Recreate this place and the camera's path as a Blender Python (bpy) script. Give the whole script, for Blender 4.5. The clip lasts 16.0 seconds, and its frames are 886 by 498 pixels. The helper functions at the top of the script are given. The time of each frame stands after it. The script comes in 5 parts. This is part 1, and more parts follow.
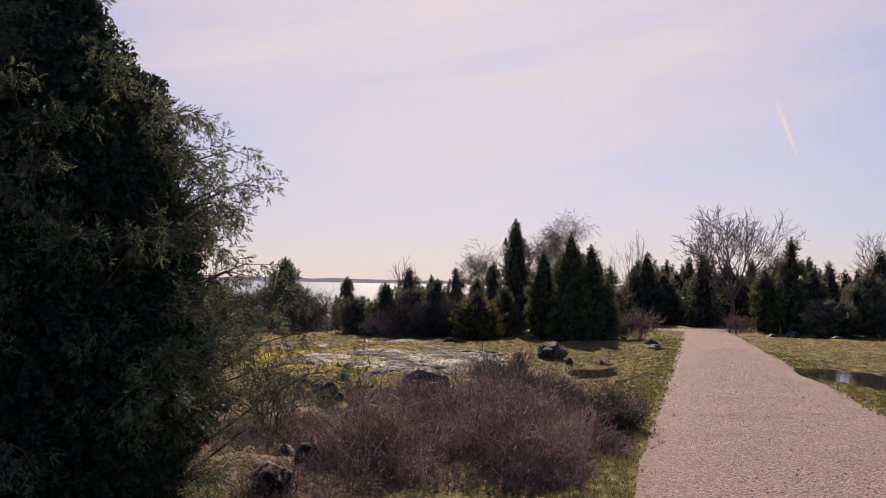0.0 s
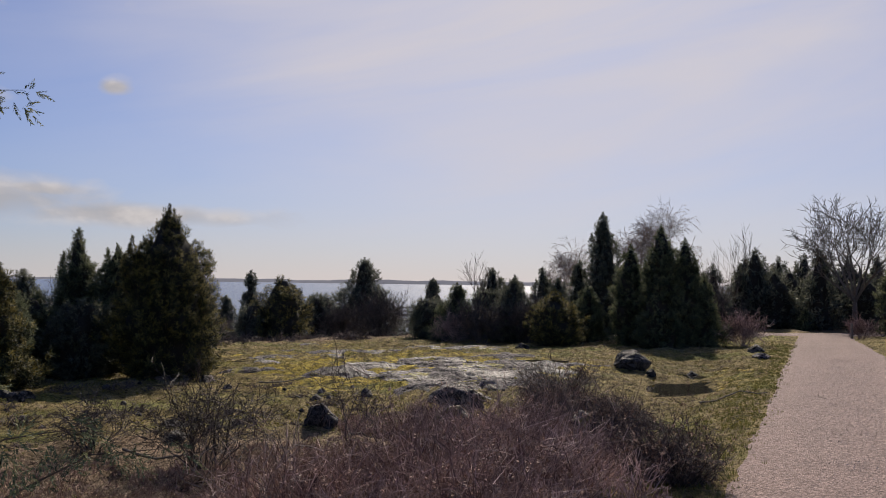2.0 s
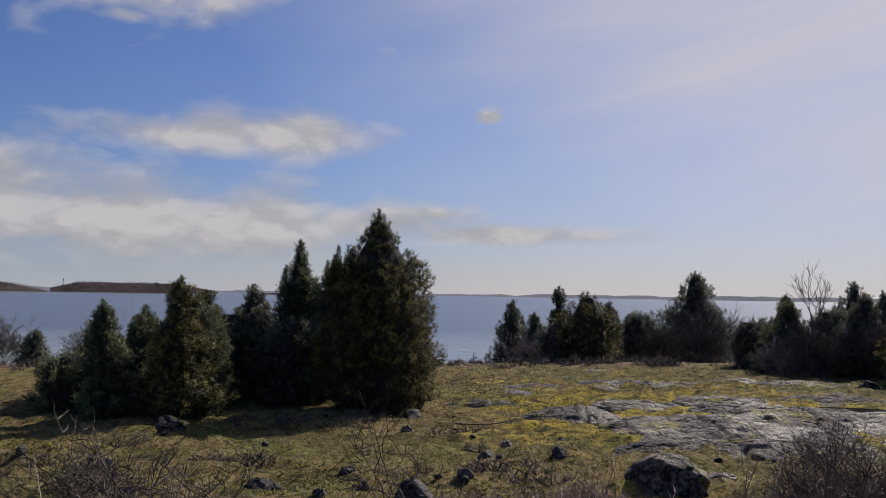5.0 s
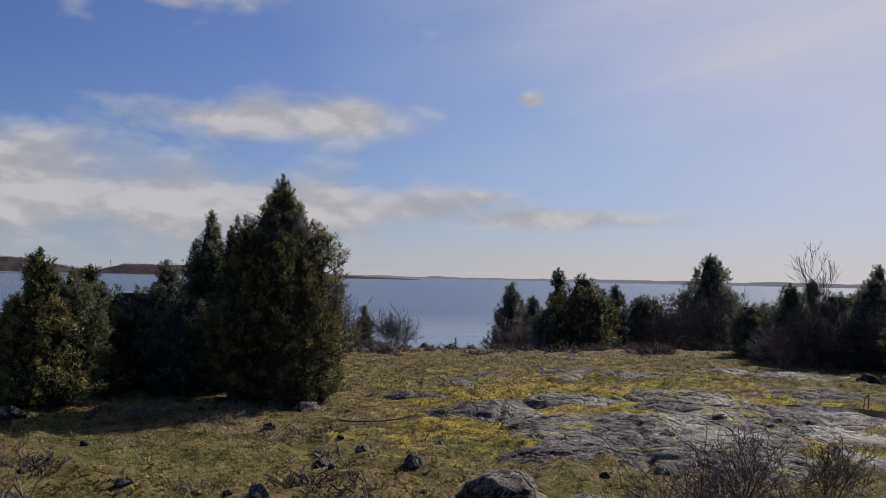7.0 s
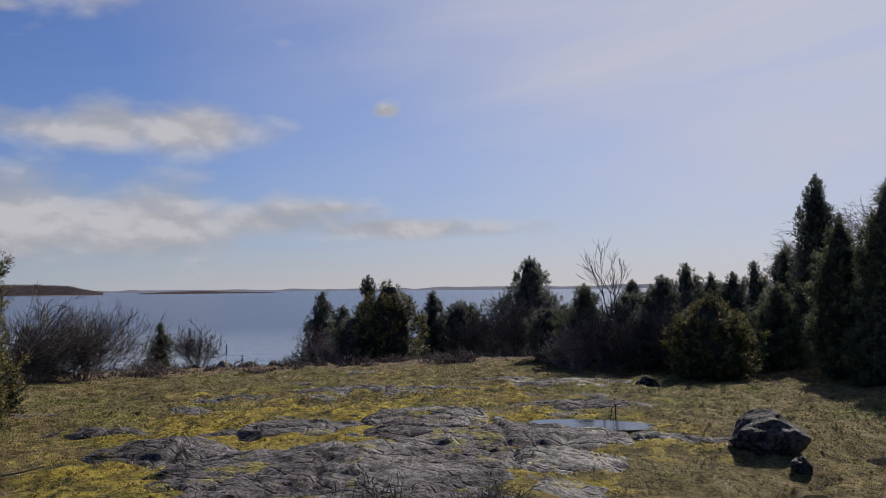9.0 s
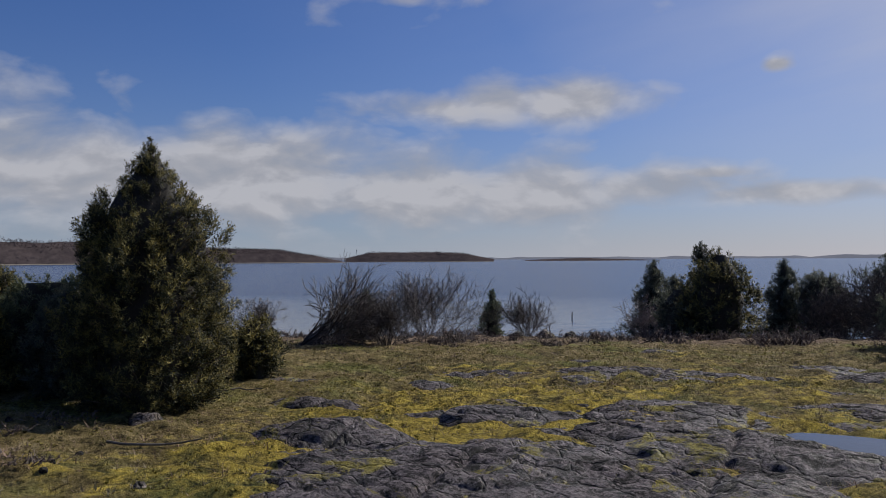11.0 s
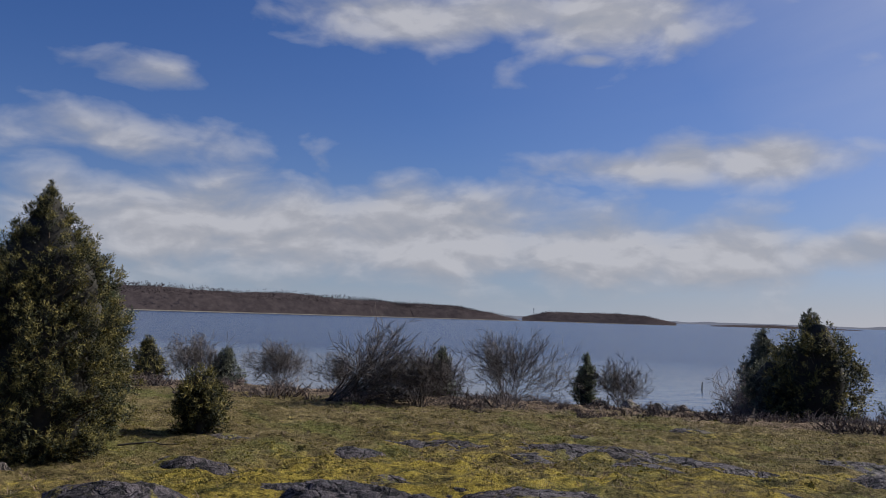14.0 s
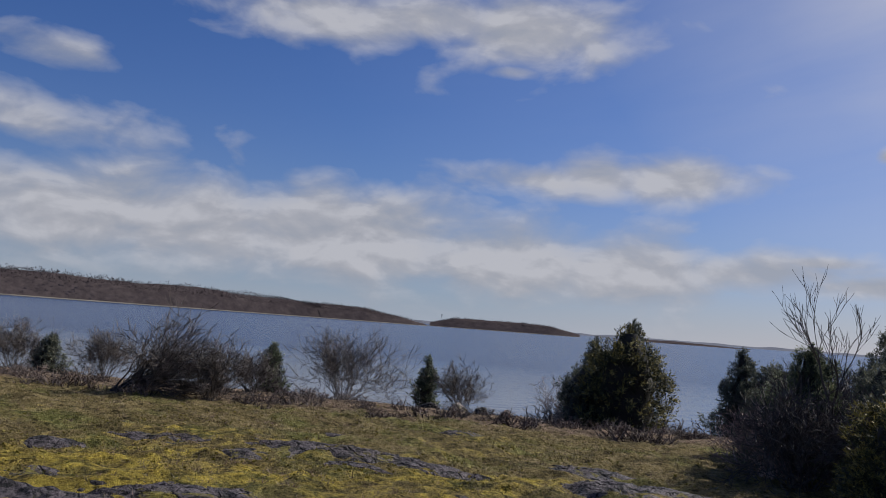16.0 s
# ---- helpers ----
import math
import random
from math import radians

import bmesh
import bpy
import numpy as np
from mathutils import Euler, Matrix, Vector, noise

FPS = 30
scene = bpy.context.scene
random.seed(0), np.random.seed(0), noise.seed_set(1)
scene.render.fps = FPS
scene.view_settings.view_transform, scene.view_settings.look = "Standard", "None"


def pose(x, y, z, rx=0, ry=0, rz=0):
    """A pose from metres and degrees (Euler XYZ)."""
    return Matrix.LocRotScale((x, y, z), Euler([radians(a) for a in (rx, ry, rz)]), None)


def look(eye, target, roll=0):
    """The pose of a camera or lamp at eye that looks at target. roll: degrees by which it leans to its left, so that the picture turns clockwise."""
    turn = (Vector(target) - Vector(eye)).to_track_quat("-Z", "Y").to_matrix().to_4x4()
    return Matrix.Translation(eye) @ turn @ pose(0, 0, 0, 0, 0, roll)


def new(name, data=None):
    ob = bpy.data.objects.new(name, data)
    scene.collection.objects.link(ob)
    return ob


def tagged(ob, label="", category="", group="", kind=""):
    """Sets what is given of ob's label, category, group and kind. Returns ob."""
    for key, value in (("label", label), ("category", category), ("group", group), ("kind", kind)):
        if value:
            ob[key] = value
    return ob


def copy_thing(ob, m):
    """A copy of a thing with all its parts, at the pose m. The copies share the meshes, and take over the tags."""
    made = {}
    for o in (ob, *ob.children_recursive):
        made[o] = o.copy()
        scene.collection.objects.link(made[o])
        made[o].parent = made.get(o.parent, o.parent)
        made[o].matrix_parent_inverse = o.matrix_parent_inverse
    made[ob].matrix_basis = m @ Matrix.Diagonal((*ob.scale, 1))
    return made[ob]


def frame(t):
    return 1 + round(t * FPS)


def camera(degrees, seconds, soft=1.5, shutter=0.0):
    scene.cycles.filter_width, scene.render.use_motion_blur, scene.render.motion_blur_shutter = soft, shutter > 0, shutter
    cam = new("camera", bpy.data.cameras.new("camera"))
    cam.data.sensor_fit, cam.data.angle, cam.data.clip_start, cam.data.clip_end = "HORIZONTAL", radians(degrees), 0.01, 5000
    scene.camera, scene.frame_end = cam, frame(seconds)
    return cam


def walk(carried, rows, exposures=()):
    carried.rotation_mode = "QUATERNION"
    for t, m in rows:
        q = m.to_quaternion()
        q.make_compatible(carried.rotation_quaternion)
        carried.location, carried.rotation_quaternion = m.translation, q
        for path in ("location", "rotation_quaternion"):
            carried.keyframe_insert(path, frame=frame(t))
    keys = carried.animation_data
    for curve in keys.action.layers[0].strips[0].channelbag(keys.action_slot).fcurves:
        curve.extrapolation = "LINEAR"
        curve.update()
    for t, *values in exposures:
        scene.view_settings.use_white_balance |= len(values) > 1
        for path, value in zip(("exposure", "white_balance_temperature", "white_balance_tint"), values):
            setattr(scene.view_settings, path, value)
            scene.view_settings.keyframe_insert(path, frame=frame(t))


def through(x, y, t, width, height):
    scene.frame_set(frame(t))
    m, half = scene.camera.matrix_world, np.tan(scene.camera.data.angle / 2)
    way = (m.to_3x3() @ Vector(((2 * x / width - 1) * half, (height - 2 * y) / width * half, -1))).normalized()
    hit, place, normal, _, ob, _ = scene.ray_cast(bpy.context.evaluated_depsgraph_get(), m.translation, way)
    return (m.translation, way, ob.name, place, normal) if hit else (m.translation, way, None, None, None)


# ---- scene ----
cam = camera(55.8, 16.0, soft=0.95)
METRES, EYE, TILT, LEAN, TURN = 20.8, 1.5, -0.9, -1.0, 0.0
ROWS = [
    (0.0, 0.0, 0.0, 0.0, -0.01, 3.26, -0.1),
    (0.5, 0.0112, 0.0334, -0.0004, 1.58, 3.58, -0.19),
    (1.0, 0.0243, 0.0652, -0.0016, 3.51, 3.31, -0.26),
    (1.5, 0.0349, 0.0979, -0.0024, 5.87, 3.01, -0.18),
    (2.0, 0.0471, 0.13, -0.001, 7.16, 3.4, 0.09),
    (2.5, 0.059, 0.1612, -0.0003, 9.04, 3.7, 0.11),
    (3.0, 0.0694, 0.1947, 0.0022, 12.56, 4.64, -0.35),
    (3.5, 0.0806, 0.2252, 0.003, 17.27, 5.03, -0.83),
    (4.0, 0.0869, 0.2565, 0.0029, 23.35, 5.03, -0.61),
    (6.5, 0.1228, 0.409, 0.002, 35.54, 3.57, -0.99),
    (7.0, 0.1321, 0.4387, 0.0012, 34.71, 3.31, -0.97),
    (7.5, 0.1407, 0.47, 0.0004, 30.83, 3.43, -0.06),
    (8.0, 0.1524, 0.4993, 0.0004, 25.98, 4.28, 1.22),
    (8.5, 0.161, 0.5298, -0.0006, 23.37, 3.85, 1.69),
    (9.0, 0.1659, 0.5616, 0.0006, 25.13, 3.99, 1.04),
    (9.5, 0.171, 0.5911, 0.0007, 32.79, 2.91, 0.08),
    (12.0, 0.2099, 0.737, 0.0045, 56.97, 4.83, 0.62),
    (12.5, 0.2181, 0.7637, 0.0074, 59.2, 6.6, 0.26),
    (13.0, 0.2266, 0.7913, 0.0074, 61.16, 6.03, -0.4),
    (13.5, 0.2319, 0.8187, 0.0068, 61.49, 6.27, -1.3),
    (14.0, 0.2392, 0.8443, 0.0046, 62.98, 5.85, -2.11),
    (14.5, 0.2461, 0.8732, 0.0023, 62.73, 5.18, -3.02),
    (15.0, 0.2558, 0.9014, 0.001, 60.9, 5.53, -3.73),
    (15.5, 0.2652, 0.9289, 0.0011, 58.59, 5.88, -4.33),
    (16.0, 0.2732, 0.9581, 0.0035, 56.77, 6.46, -4.56),
]
walk(cam, [(t, pose(0, 0, EYE, TILT, LEAN, TURN) @ pose(METRES * x, METRES * y, METRES * z, 90 + pitch, roll, yaw)) for t, x, y, z, yaw, pitch, roll in ROWS],
     exposures=[(0.0, 0.33, 7700, 20), (2.0, 0.1, 6950, 12), (4.0, -0.02, 6700, 11), (9.5, -0.08, 6350, 10), (12.0, -0.25, 6150, 10), (13.5, -0.12, 6150, 10), (16.0, -0.13, 6150, 10)])

# ---- world, sun ----
SUN_AZ, SUN_EL = -2.0, 35.0  # degrees; azimuth counted from +y towards -x
SUN_POWER, SKY_POWER, CLOUD_POWER = 5.0, 0.1, 0.72
SUN_WAY = Vector((-math.sin(radians(SUN_AZ)) * math.cos(radians(SUN_EL)), math.cos(radians(SUN_AZ)) * math.cos(radians(SUN_EL)), math.sin(radians(SUN_EL))))


def node(tree, kind, **inputs):
    n = tree.nodes.new(kind)
    for key, value in inputs.items():
        if key == "p_operation":
            n.operation = value
        elif key == "p_use_clamp":
            n.use_clamp = value
        elif key == "p_data_type":
            n.data_type = value
        elif key == "p_blend_type":
            n.blend_type = value
        elif key == "p_sky_type":
            n.sky_type = value
        elif key == "p_sun_disc":
            n.sun_disc = value
        elif key == "p_sun_elevation":
            n.sun_elevation = value
        elif key == "p_sun_rotation":
            n.sun_rotation = value
        elif key == "p_air_density":
            n.air_density = value
        elif key == "p_dust_density":
            n.dust_density = value
        elif key == "p_ozone_density":
            n.ozone_density = value
        elif key == "p_feature":
            n.feature = value
        elif key == "p_attribute_name":
            n.attribute_name = value
        else:
            s = n.inputs[int(key[1:])] if key[0] == "i" and key[1:].isdigit() else n.inputs[key.replace("_", " ")]
            if isinstance(value, bpy.types.NodeSocket):
                tree.links.new(value, s)
            else:
                s.default_value = value
    return n


def mathn(tree, op, a, b=None, c=None, clamp=False):
    kw = {"i0": a}
    if b is not None:
        kw["i1"] = b
    if c is not None:
        kw["i2"] = c
    n = node(tree, "ShaderNodeMath", p_operation=op, p_use_clamp=clamp, **kw)
    return n.outputs[0]


def ramp(tree, fac, stops, mode="LINEAR"):
    n = node(tree, "ShaderNodeValToRGB", Fac=fac)
    n.color_ramp.interpolation = mode
    while len(n.color_ramp.elements) < len(stops):
        n.color_ramp.elements.new(0.5)
    for e, (p, c) in zip(n.color_ramp.elements, stops):
        e.position = p
        e.color = (c, c, c, 1) if isinstance(c, (int, float)) else (*c, 1)
    return n.outputs[0]


def mixc(tree, fac, a, b, mode="MIX"):
    n = node(tree, "ShaderNodeMix", p_data_type="RGBA", p_blend_type=mode)
    for s, v in ((n.inputs[0], fac), (n.inputs[6], a), (n.inputs[7], b)):
        if isinstance(v, bpy.types.NodeSocket):
            tree.links.new(v, s)
        else:
            s.default_value = v if isinstance(v, (int, float)) else (*v, 1)
    return n.outputs[2]


def make_world():
    world = bpy.data.worlds.new("world")
    scene.world = world
    world.use_nodes = True
    tree = world.node_tree
    tree.nodes.clear()
    sky = node(tree, "ShaderNodeTexSky", p_sky_type="NISHITA", p_sun_disc=False, p_sun_elevation=radians(SUN_EL),
               p_sun_rotation=radians(-SUN_AZ), p_air_density=1.0, p_dust_density=0.6, p_ozone_density=3.0)
    at = node(tree, "ShaderNodeTexCoord").outputs["Generated"]
    unit = node(tree, "ShaderNodeVectorMath", p_operation="NORMALIZE", i0=at).outputs[0]
    sep = node(tree, "ShaderNodeSeparateXYZ", i0=unit)
    az = mathn(tree, "MULTIPLY", mathn(tree, "ARCTAN2", mathn(tree, "MULTIPLY", sep.outputs[0], -1.0), sep.outputs[1]), 57.2958)
    el = mathn(tree, "MULTIPLY", mathn(tree, "ARCSINE", sep.outputs[2]), 57.2958)
    # thin high veil round the sun
    dot = node(tree, "ShaderNodeVectorMath", p_operation="DOT_PRODUCT", i0=unit, i1=SUN_WAY).outputs["Value"]
    streak = node(tree, "ShaderNodeCombineXYZ", X=mathn(tree, "MULTIPLY", az, 0.03), Y=mathn(tree, "ADD", mathn(tree, "MULTIPLY", el, 0.16), mathn(tree, "MULTIPLY", az, 0.03)))
    cirrus = node(tree, "ShaderNodeTexNoise", Vector=streak.outputs[0], Scale=1.0, Detail=5.0, Roughness=0.55, Distortion=0.4).outputs["Fac"]
    veil = mathn(tree, "MULTIPLY", ramp(tree, dot, [(0.0, 0.0), (0.45, 0.02), (0.68, 0.08), (0.80, 0.34), (0.9, 0.82), (1.0, 0.95)]), mathn(tree, "ADD", 0.3, mathn(tree, "MULTIPLY", cirrus, 1.2)), clamp=True)
    # a short vapour trail, leaning
    off = mathn(tree, "SUBTRACT", mathn(tree, "ADD", az, 22.3), mathn(tree, "MULTIPLY", mathn(tree, "SUBTRACT", el, 10.2), 0.35))
    trail = mathn(tree, "EXPONENT", mathn(tree, "MULTIPLY", mathn(tree, "ADD", mathn(tree, "POWER", mathn(tree, "ABSOLUTE", mathn(tree, "DIVIDE", off, 0.13)), 2.0), mathn(tree, "POWER", mathn(tree, "ABSOLUTE", mathn(tree, "DIVIDE", mathn(tree, "SUBTRACT", el, 10.0), 1.5)), 2.0)), -1.0))
    veil = mathn(tree, "ADD", veil, mathn(tree, "MULTIPLY", trail, 0.4), clamp=True)
    # cumulus banks: lens-shaped fields broken up by noise
    field = 0.0
    for ca, ce, wa, we, s in ((50.6, 10.2, 5.2, 1.1, 0.95), (42.4, 10.6, 5.6, 1.5, 1.1), (46.5, 10.5, 4.5, 1.4, 1.05), (29.0, 12.15, 0.85, 0.42, 1.0),
                              (78.0, 5.4, 15.0, 3.2, 1.1), (64.0, 5.6, 9.5, 3.2, 1.25), (53.0, 4.7, 9.0, 2.7, 1.1), (45.0, 4.5, 7.5, 2.4, 1.05), (37.0, 4.7, 7.0, 1.4, 0.95), (28.0, 4.15, 9.0, 0.75, 0.95), (33.0, 5.5, 3.0, 0.5, 0.85),
                              (65.0, 20.0, 8.8, 1.9, 1.0), (52.5, 19.9, 7.0, 2.4, 1.05), (59.0, 20.3, 6.0, 1.7, 1.0), (53.3, 17.3, 2.0, 0.6, 0.75), (83.5, 14.7, 4.6, 1.2, 0.56), (85.5, 10.7, 8.5, 2.2, 0.62),
                              (120.0, 9.0, 22.0, 6.0, 0.9), (170.0, 14.0, 24.0, 6.0, 0.8)):
        da = mathn(tree, "POWER", mathn(tree, "ABSOLUTE", mathn(tree, "DIVIDE", mathn(tree, "SUBTRACT", az, ca), wa)), 2.0)
        de = mathn(tree, "POWER", mathn(tree, "ABSOLUTE", mathn(tree, "DIVIDE", mathn(tree, "SUBTRACT", el, ce), we)), 2.0)
        g = mathn(tree, "MULTIPLY", mathn(tree, "EXPONENT", mathn(tree, "MULTIPLY", mathn(tree, "ADD", da, de), -0.9)), s)
        field = g if isinstance(field, float) else mathn(tree, "MAXIMUM", field, g)
    puff_at = node(tree, "ShaderNodeCombineXYZ", X=mathn(tree, "MULTIPLY", az, 0.20), Y=mathn(tree, "MULTIPLY", el, 0.40))
    puff = node(tree, "ShaderNodeTexNoise", Vector=puff_at.outputs[0], Scale=1.0, Detail=8.0, Roughness=0.5, Distortion=0.25).outputs["Fac"]
    thick = mathn(tree, "ADD", field, mathn(tree, "MULTIPLY", mathn(tree, "SUBTRACT", puff, 0.5), 1.3))
    cover = ramp(tree, thick, [(0.22, 0.0), (0.5, 0.42), (0.76, 0.8), (1.0, 0.93)])
    # grey undersides where the bank is thick and the noise below is denser
    low_at = node(tree, "ShaderNodeCombineXYZ", X=mathn(tree, "MULTIPLY", az, 0.20), Y=mathn(tree, "MULTIPLY", mathn(tree, "ADD", el, 0.8), 0.40))
    low = node(tree, "ShaderNodeTexNoise", Vector=low_at.outputs[0], Scale=1.0, Detail=6.0, Roughness=0.5, Distortion=0.25).outputs["Fac"]
    lit = ramp(tree, mathn(tree, "ADD", 0.5, mathn(tree, "MULTIPLY", mathn(tree, "SUBTRACT", low, puff), 2.6)), [(0.25, (0.76, 0.74, 0.76)), (0.55, (0.61, 0.60, 0.63)), (0.9, (0.52, 0.53, 0.58))])
    deep = mixc(tree, 1.0, sky.outputs[0], (0.30, 0.47, 0.80), "MULTIPLY")
    b_sky = node(tree, "ShaderNodeBackground", Color=deep, Strength=SKY_POWER)
    b_veil = node(tree, "ShaderNodeBackground", Color=(0.745, 0.725, 0.785, 1), Strength=CLOUD_POWER * 1.1)
    b_haze = node(tree, "ShaderNodeBackground", Color=mixc(tree, ramp(tree, dot, [(0.45, 0.0), (0.8, 1.0)]), (0.60, 0.64, 0.72), (0.86, 0.77, 0.76)), Strength=CLOUD_POWER)
    haze = mathn(tree, "MULTIPLY", mathn(tree, "EXPONENT", mathn(tree, "MULTIPLY", mathn(tree, "MAXIMUM", el, 0.0), -0.2)), 0.85)
    b_cloud = node(tree, "ShaderNodeBackground", Color=lit, Strength=CLOUD_POWER)
    m0 = node(tree, "ShaderNodeMixShader", Fac=haze, i1=b_sky.outputs[0], i2=b_haze.outputs[0])
    m1 = node(tree, "ShaderNodeMixShader", Fac=veil, i1=m0.outputs[0], i2=b_veil.outputs[0])
    m2 = node(tree, "ShaderNodeMixShader", Fac=cover, i1=m1.outputs[0], i2=b_cloud.outputs[0])
    node(tree, "ShaderNodeOutputWorld", Surface=m2.outputs[0])


make_world()
sun = new("sun", bpy.data.lights.new("sun", "SUN"))
sun.data.energy, sun.data.angle, sun.data.color = SUN_POWER, radians(0.6), (1.0, 0.93, 0.82)
sun.matrix_world = look(SUN_WAY * 50, (0, 0, 0))


# ---- materials ----
def material(name, rough=0.8):
    m = bpy.data.materials.new(name)
    m.use_nodes = True
    t = m.node_tree
    b = t.nodes["Principled BSDF"]
    b.inputs["Roughness"].default_value = rough
    return m, t, b


def place_of(t, scale=(1, 1, 1)):
    g = node(t, "ShaderNodeNewGeometry").outputs["Position"]
    return node(t, "ShaderNodeVectorMath", p_operation="MULTIPLY", i0=g, i1=scale).outputs[0]


def noise_of(t, scale, detail=6.0, rough=0.6, vec=None, distort=0.0):
    return node(t, "ShaderNodeTexNoise", Vector=vec if vec is not None else place_of(t), Scale=scale, Detail=detail, Roughness=rough, Distortion=distort).outputs["Fac"]


def bump_of(t, b, height, strength, distance):
    n = node(t, "ShaderNodeBump", Height=height, Strength=strength, Distance=distance)
    t.links.new(n.outputs[0], b.inputs["Normal"])


def foliage_material(name, dark, mid, tip, through=0.25, rough=0.7, tips=0.0):
    """Leaves whose colour varies from leaf to leaf and from bough to bough, and that let some light through; tips: how
    much lighter tuft ends are, for young growth and for shade painted into the tufts' insides.
    """
    m, t, b = material(name, rough)
    island = node(t, "ShaderNodeNewGeometry").outputs["Random Per Island"]
    big = noise_of(t, 2.2, 3.0)
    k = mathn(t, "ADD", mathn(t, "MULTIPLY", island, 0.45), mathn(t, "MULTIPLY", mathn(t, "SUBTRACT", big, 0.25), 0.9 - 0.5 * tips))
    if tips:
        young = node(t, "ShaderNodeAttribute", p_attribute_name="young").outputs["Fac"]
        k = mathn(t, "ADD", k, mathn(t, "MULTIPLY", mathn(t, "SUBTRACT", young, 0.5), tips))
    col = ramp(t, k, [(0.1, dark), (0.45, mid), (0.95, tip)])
    t.links.new(col, b.inputs["Base Color"])
    b.inputs["Specular IOR Level"].default_value = 0.3
    tr = node(t, "ShaderNodeBsdfTranslucent", Color=col)
    mix = node(t, "ShaderNodeMixShader", Fac=through, i1=b.outputs[0], i2=tr.outputs[0])
    t.links.new(mix.outputs[0], t.nodes["Material Output"].inputs["Surface"])
    return m


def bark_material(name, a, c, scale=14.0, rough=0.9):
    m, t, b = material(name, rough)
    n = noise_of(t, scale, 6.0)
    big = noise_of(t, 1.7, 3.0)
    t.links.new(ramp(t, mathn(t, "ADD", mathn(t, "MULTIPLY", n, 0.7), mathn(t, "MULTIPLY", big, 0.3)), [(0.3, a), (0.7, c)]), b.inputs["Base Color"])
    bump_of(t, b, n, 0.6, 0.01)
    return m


def twig_material(name, a, c, e, rough=0.8):
    m, t, b = material(name, rough)
    island = node(t, "ShaderNodeNewGeometry").outputs["Random Per Island"]
    big = noise_of(t, 1.6, 4.0, 0.65)
    k = mathn(t, "ADD", mathn(t, "MULTIPLY", island, 0.5), mathn(t, "MULTIPLY", mathn(t, "SUBTRACT", big, 0.32), 1.5), clamp=True)
    t.links.new(ramp(t, k, [(0.08, a), (0.45, c), (0.92, e)]), b.inputs["Base Color"])
    return m


# Dark-to-tip ramps hold shaded gaps and sunlit tips besides real young growth.
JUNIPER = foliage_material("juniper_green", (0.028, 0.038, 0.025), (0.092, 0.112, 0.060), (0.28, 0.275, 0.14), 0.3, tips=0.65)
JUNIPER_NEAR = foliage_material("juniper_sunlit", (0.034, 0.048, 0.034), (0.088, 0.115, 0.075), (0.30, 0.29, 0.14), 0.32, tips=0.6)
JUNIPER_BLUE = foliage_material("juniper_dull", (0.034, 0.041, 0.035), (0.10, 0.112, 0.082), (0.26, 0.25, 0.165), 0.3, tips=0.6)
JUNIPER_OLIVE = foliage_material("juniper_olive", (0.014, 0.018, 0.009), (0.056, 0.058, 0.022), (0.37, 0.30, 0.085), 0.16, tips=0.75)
# Near-black brown for the added solid bodies that keep light out of crowns.
CORE = bark_material("light_blocking_core", (0.012, 0.011, 0.008), (0.045, 0.038, 0.026), 24.0)
BARK = bark_material("juniper_bark", (0.05, 0.035, 0.025), (0.16, 0.12, 0.09))
GREY_BARK = bark_material("grey_bark", (0.07, 0.06, 0.05), (0.20, 0.175, 0.15))
TWIG = twig_material("bare_twigs", (0.020, 0.016, 0.014), (0.060, 0.047, 0.041), (0.17, 0.135, 0.112))
BIRCH_TWIG = twig_material("birch_twigs", (0.13, 0.10, 0.09), (0.24, 0.185, 0.16), (0.36, 0.295, 0.26))
HEATHER = twig_material("heather_twigs", (0.030, 0.020, 0.018), (0.20, 0.125, 0.108), (0.72, 0.54, 0.47))
HEATHER_DARK = twig_material("heather_dark", (0.022, 0.016, 0.014), (0.085, 0.062, 0.052), (0.24, 0.185, 0.15))
STRAW = twig_material("dry_grass", (0.13, 0.10, 0.055), (0.25, 0.20, 0.11), (0.38, 0.32, 0.19))
LITTER = twig_material("dead_leaves", (0.08, 0.045, 0.032), (0.24, 0.145, 0.105), (0.45, 0.32, 0.24))
GRASS = foliage_material("short_grass", (0.06, 0.066, 0.02), (0.165, 0.155, 0.045), (0.36, 0.31, 0.11), 0.3)
MOSS = foliage_material("yellow_moss", (0.10, 0.085, 0.02), (0.25, 0.205, 0.036), (0.43, 0.35, 0.065), 0.2)


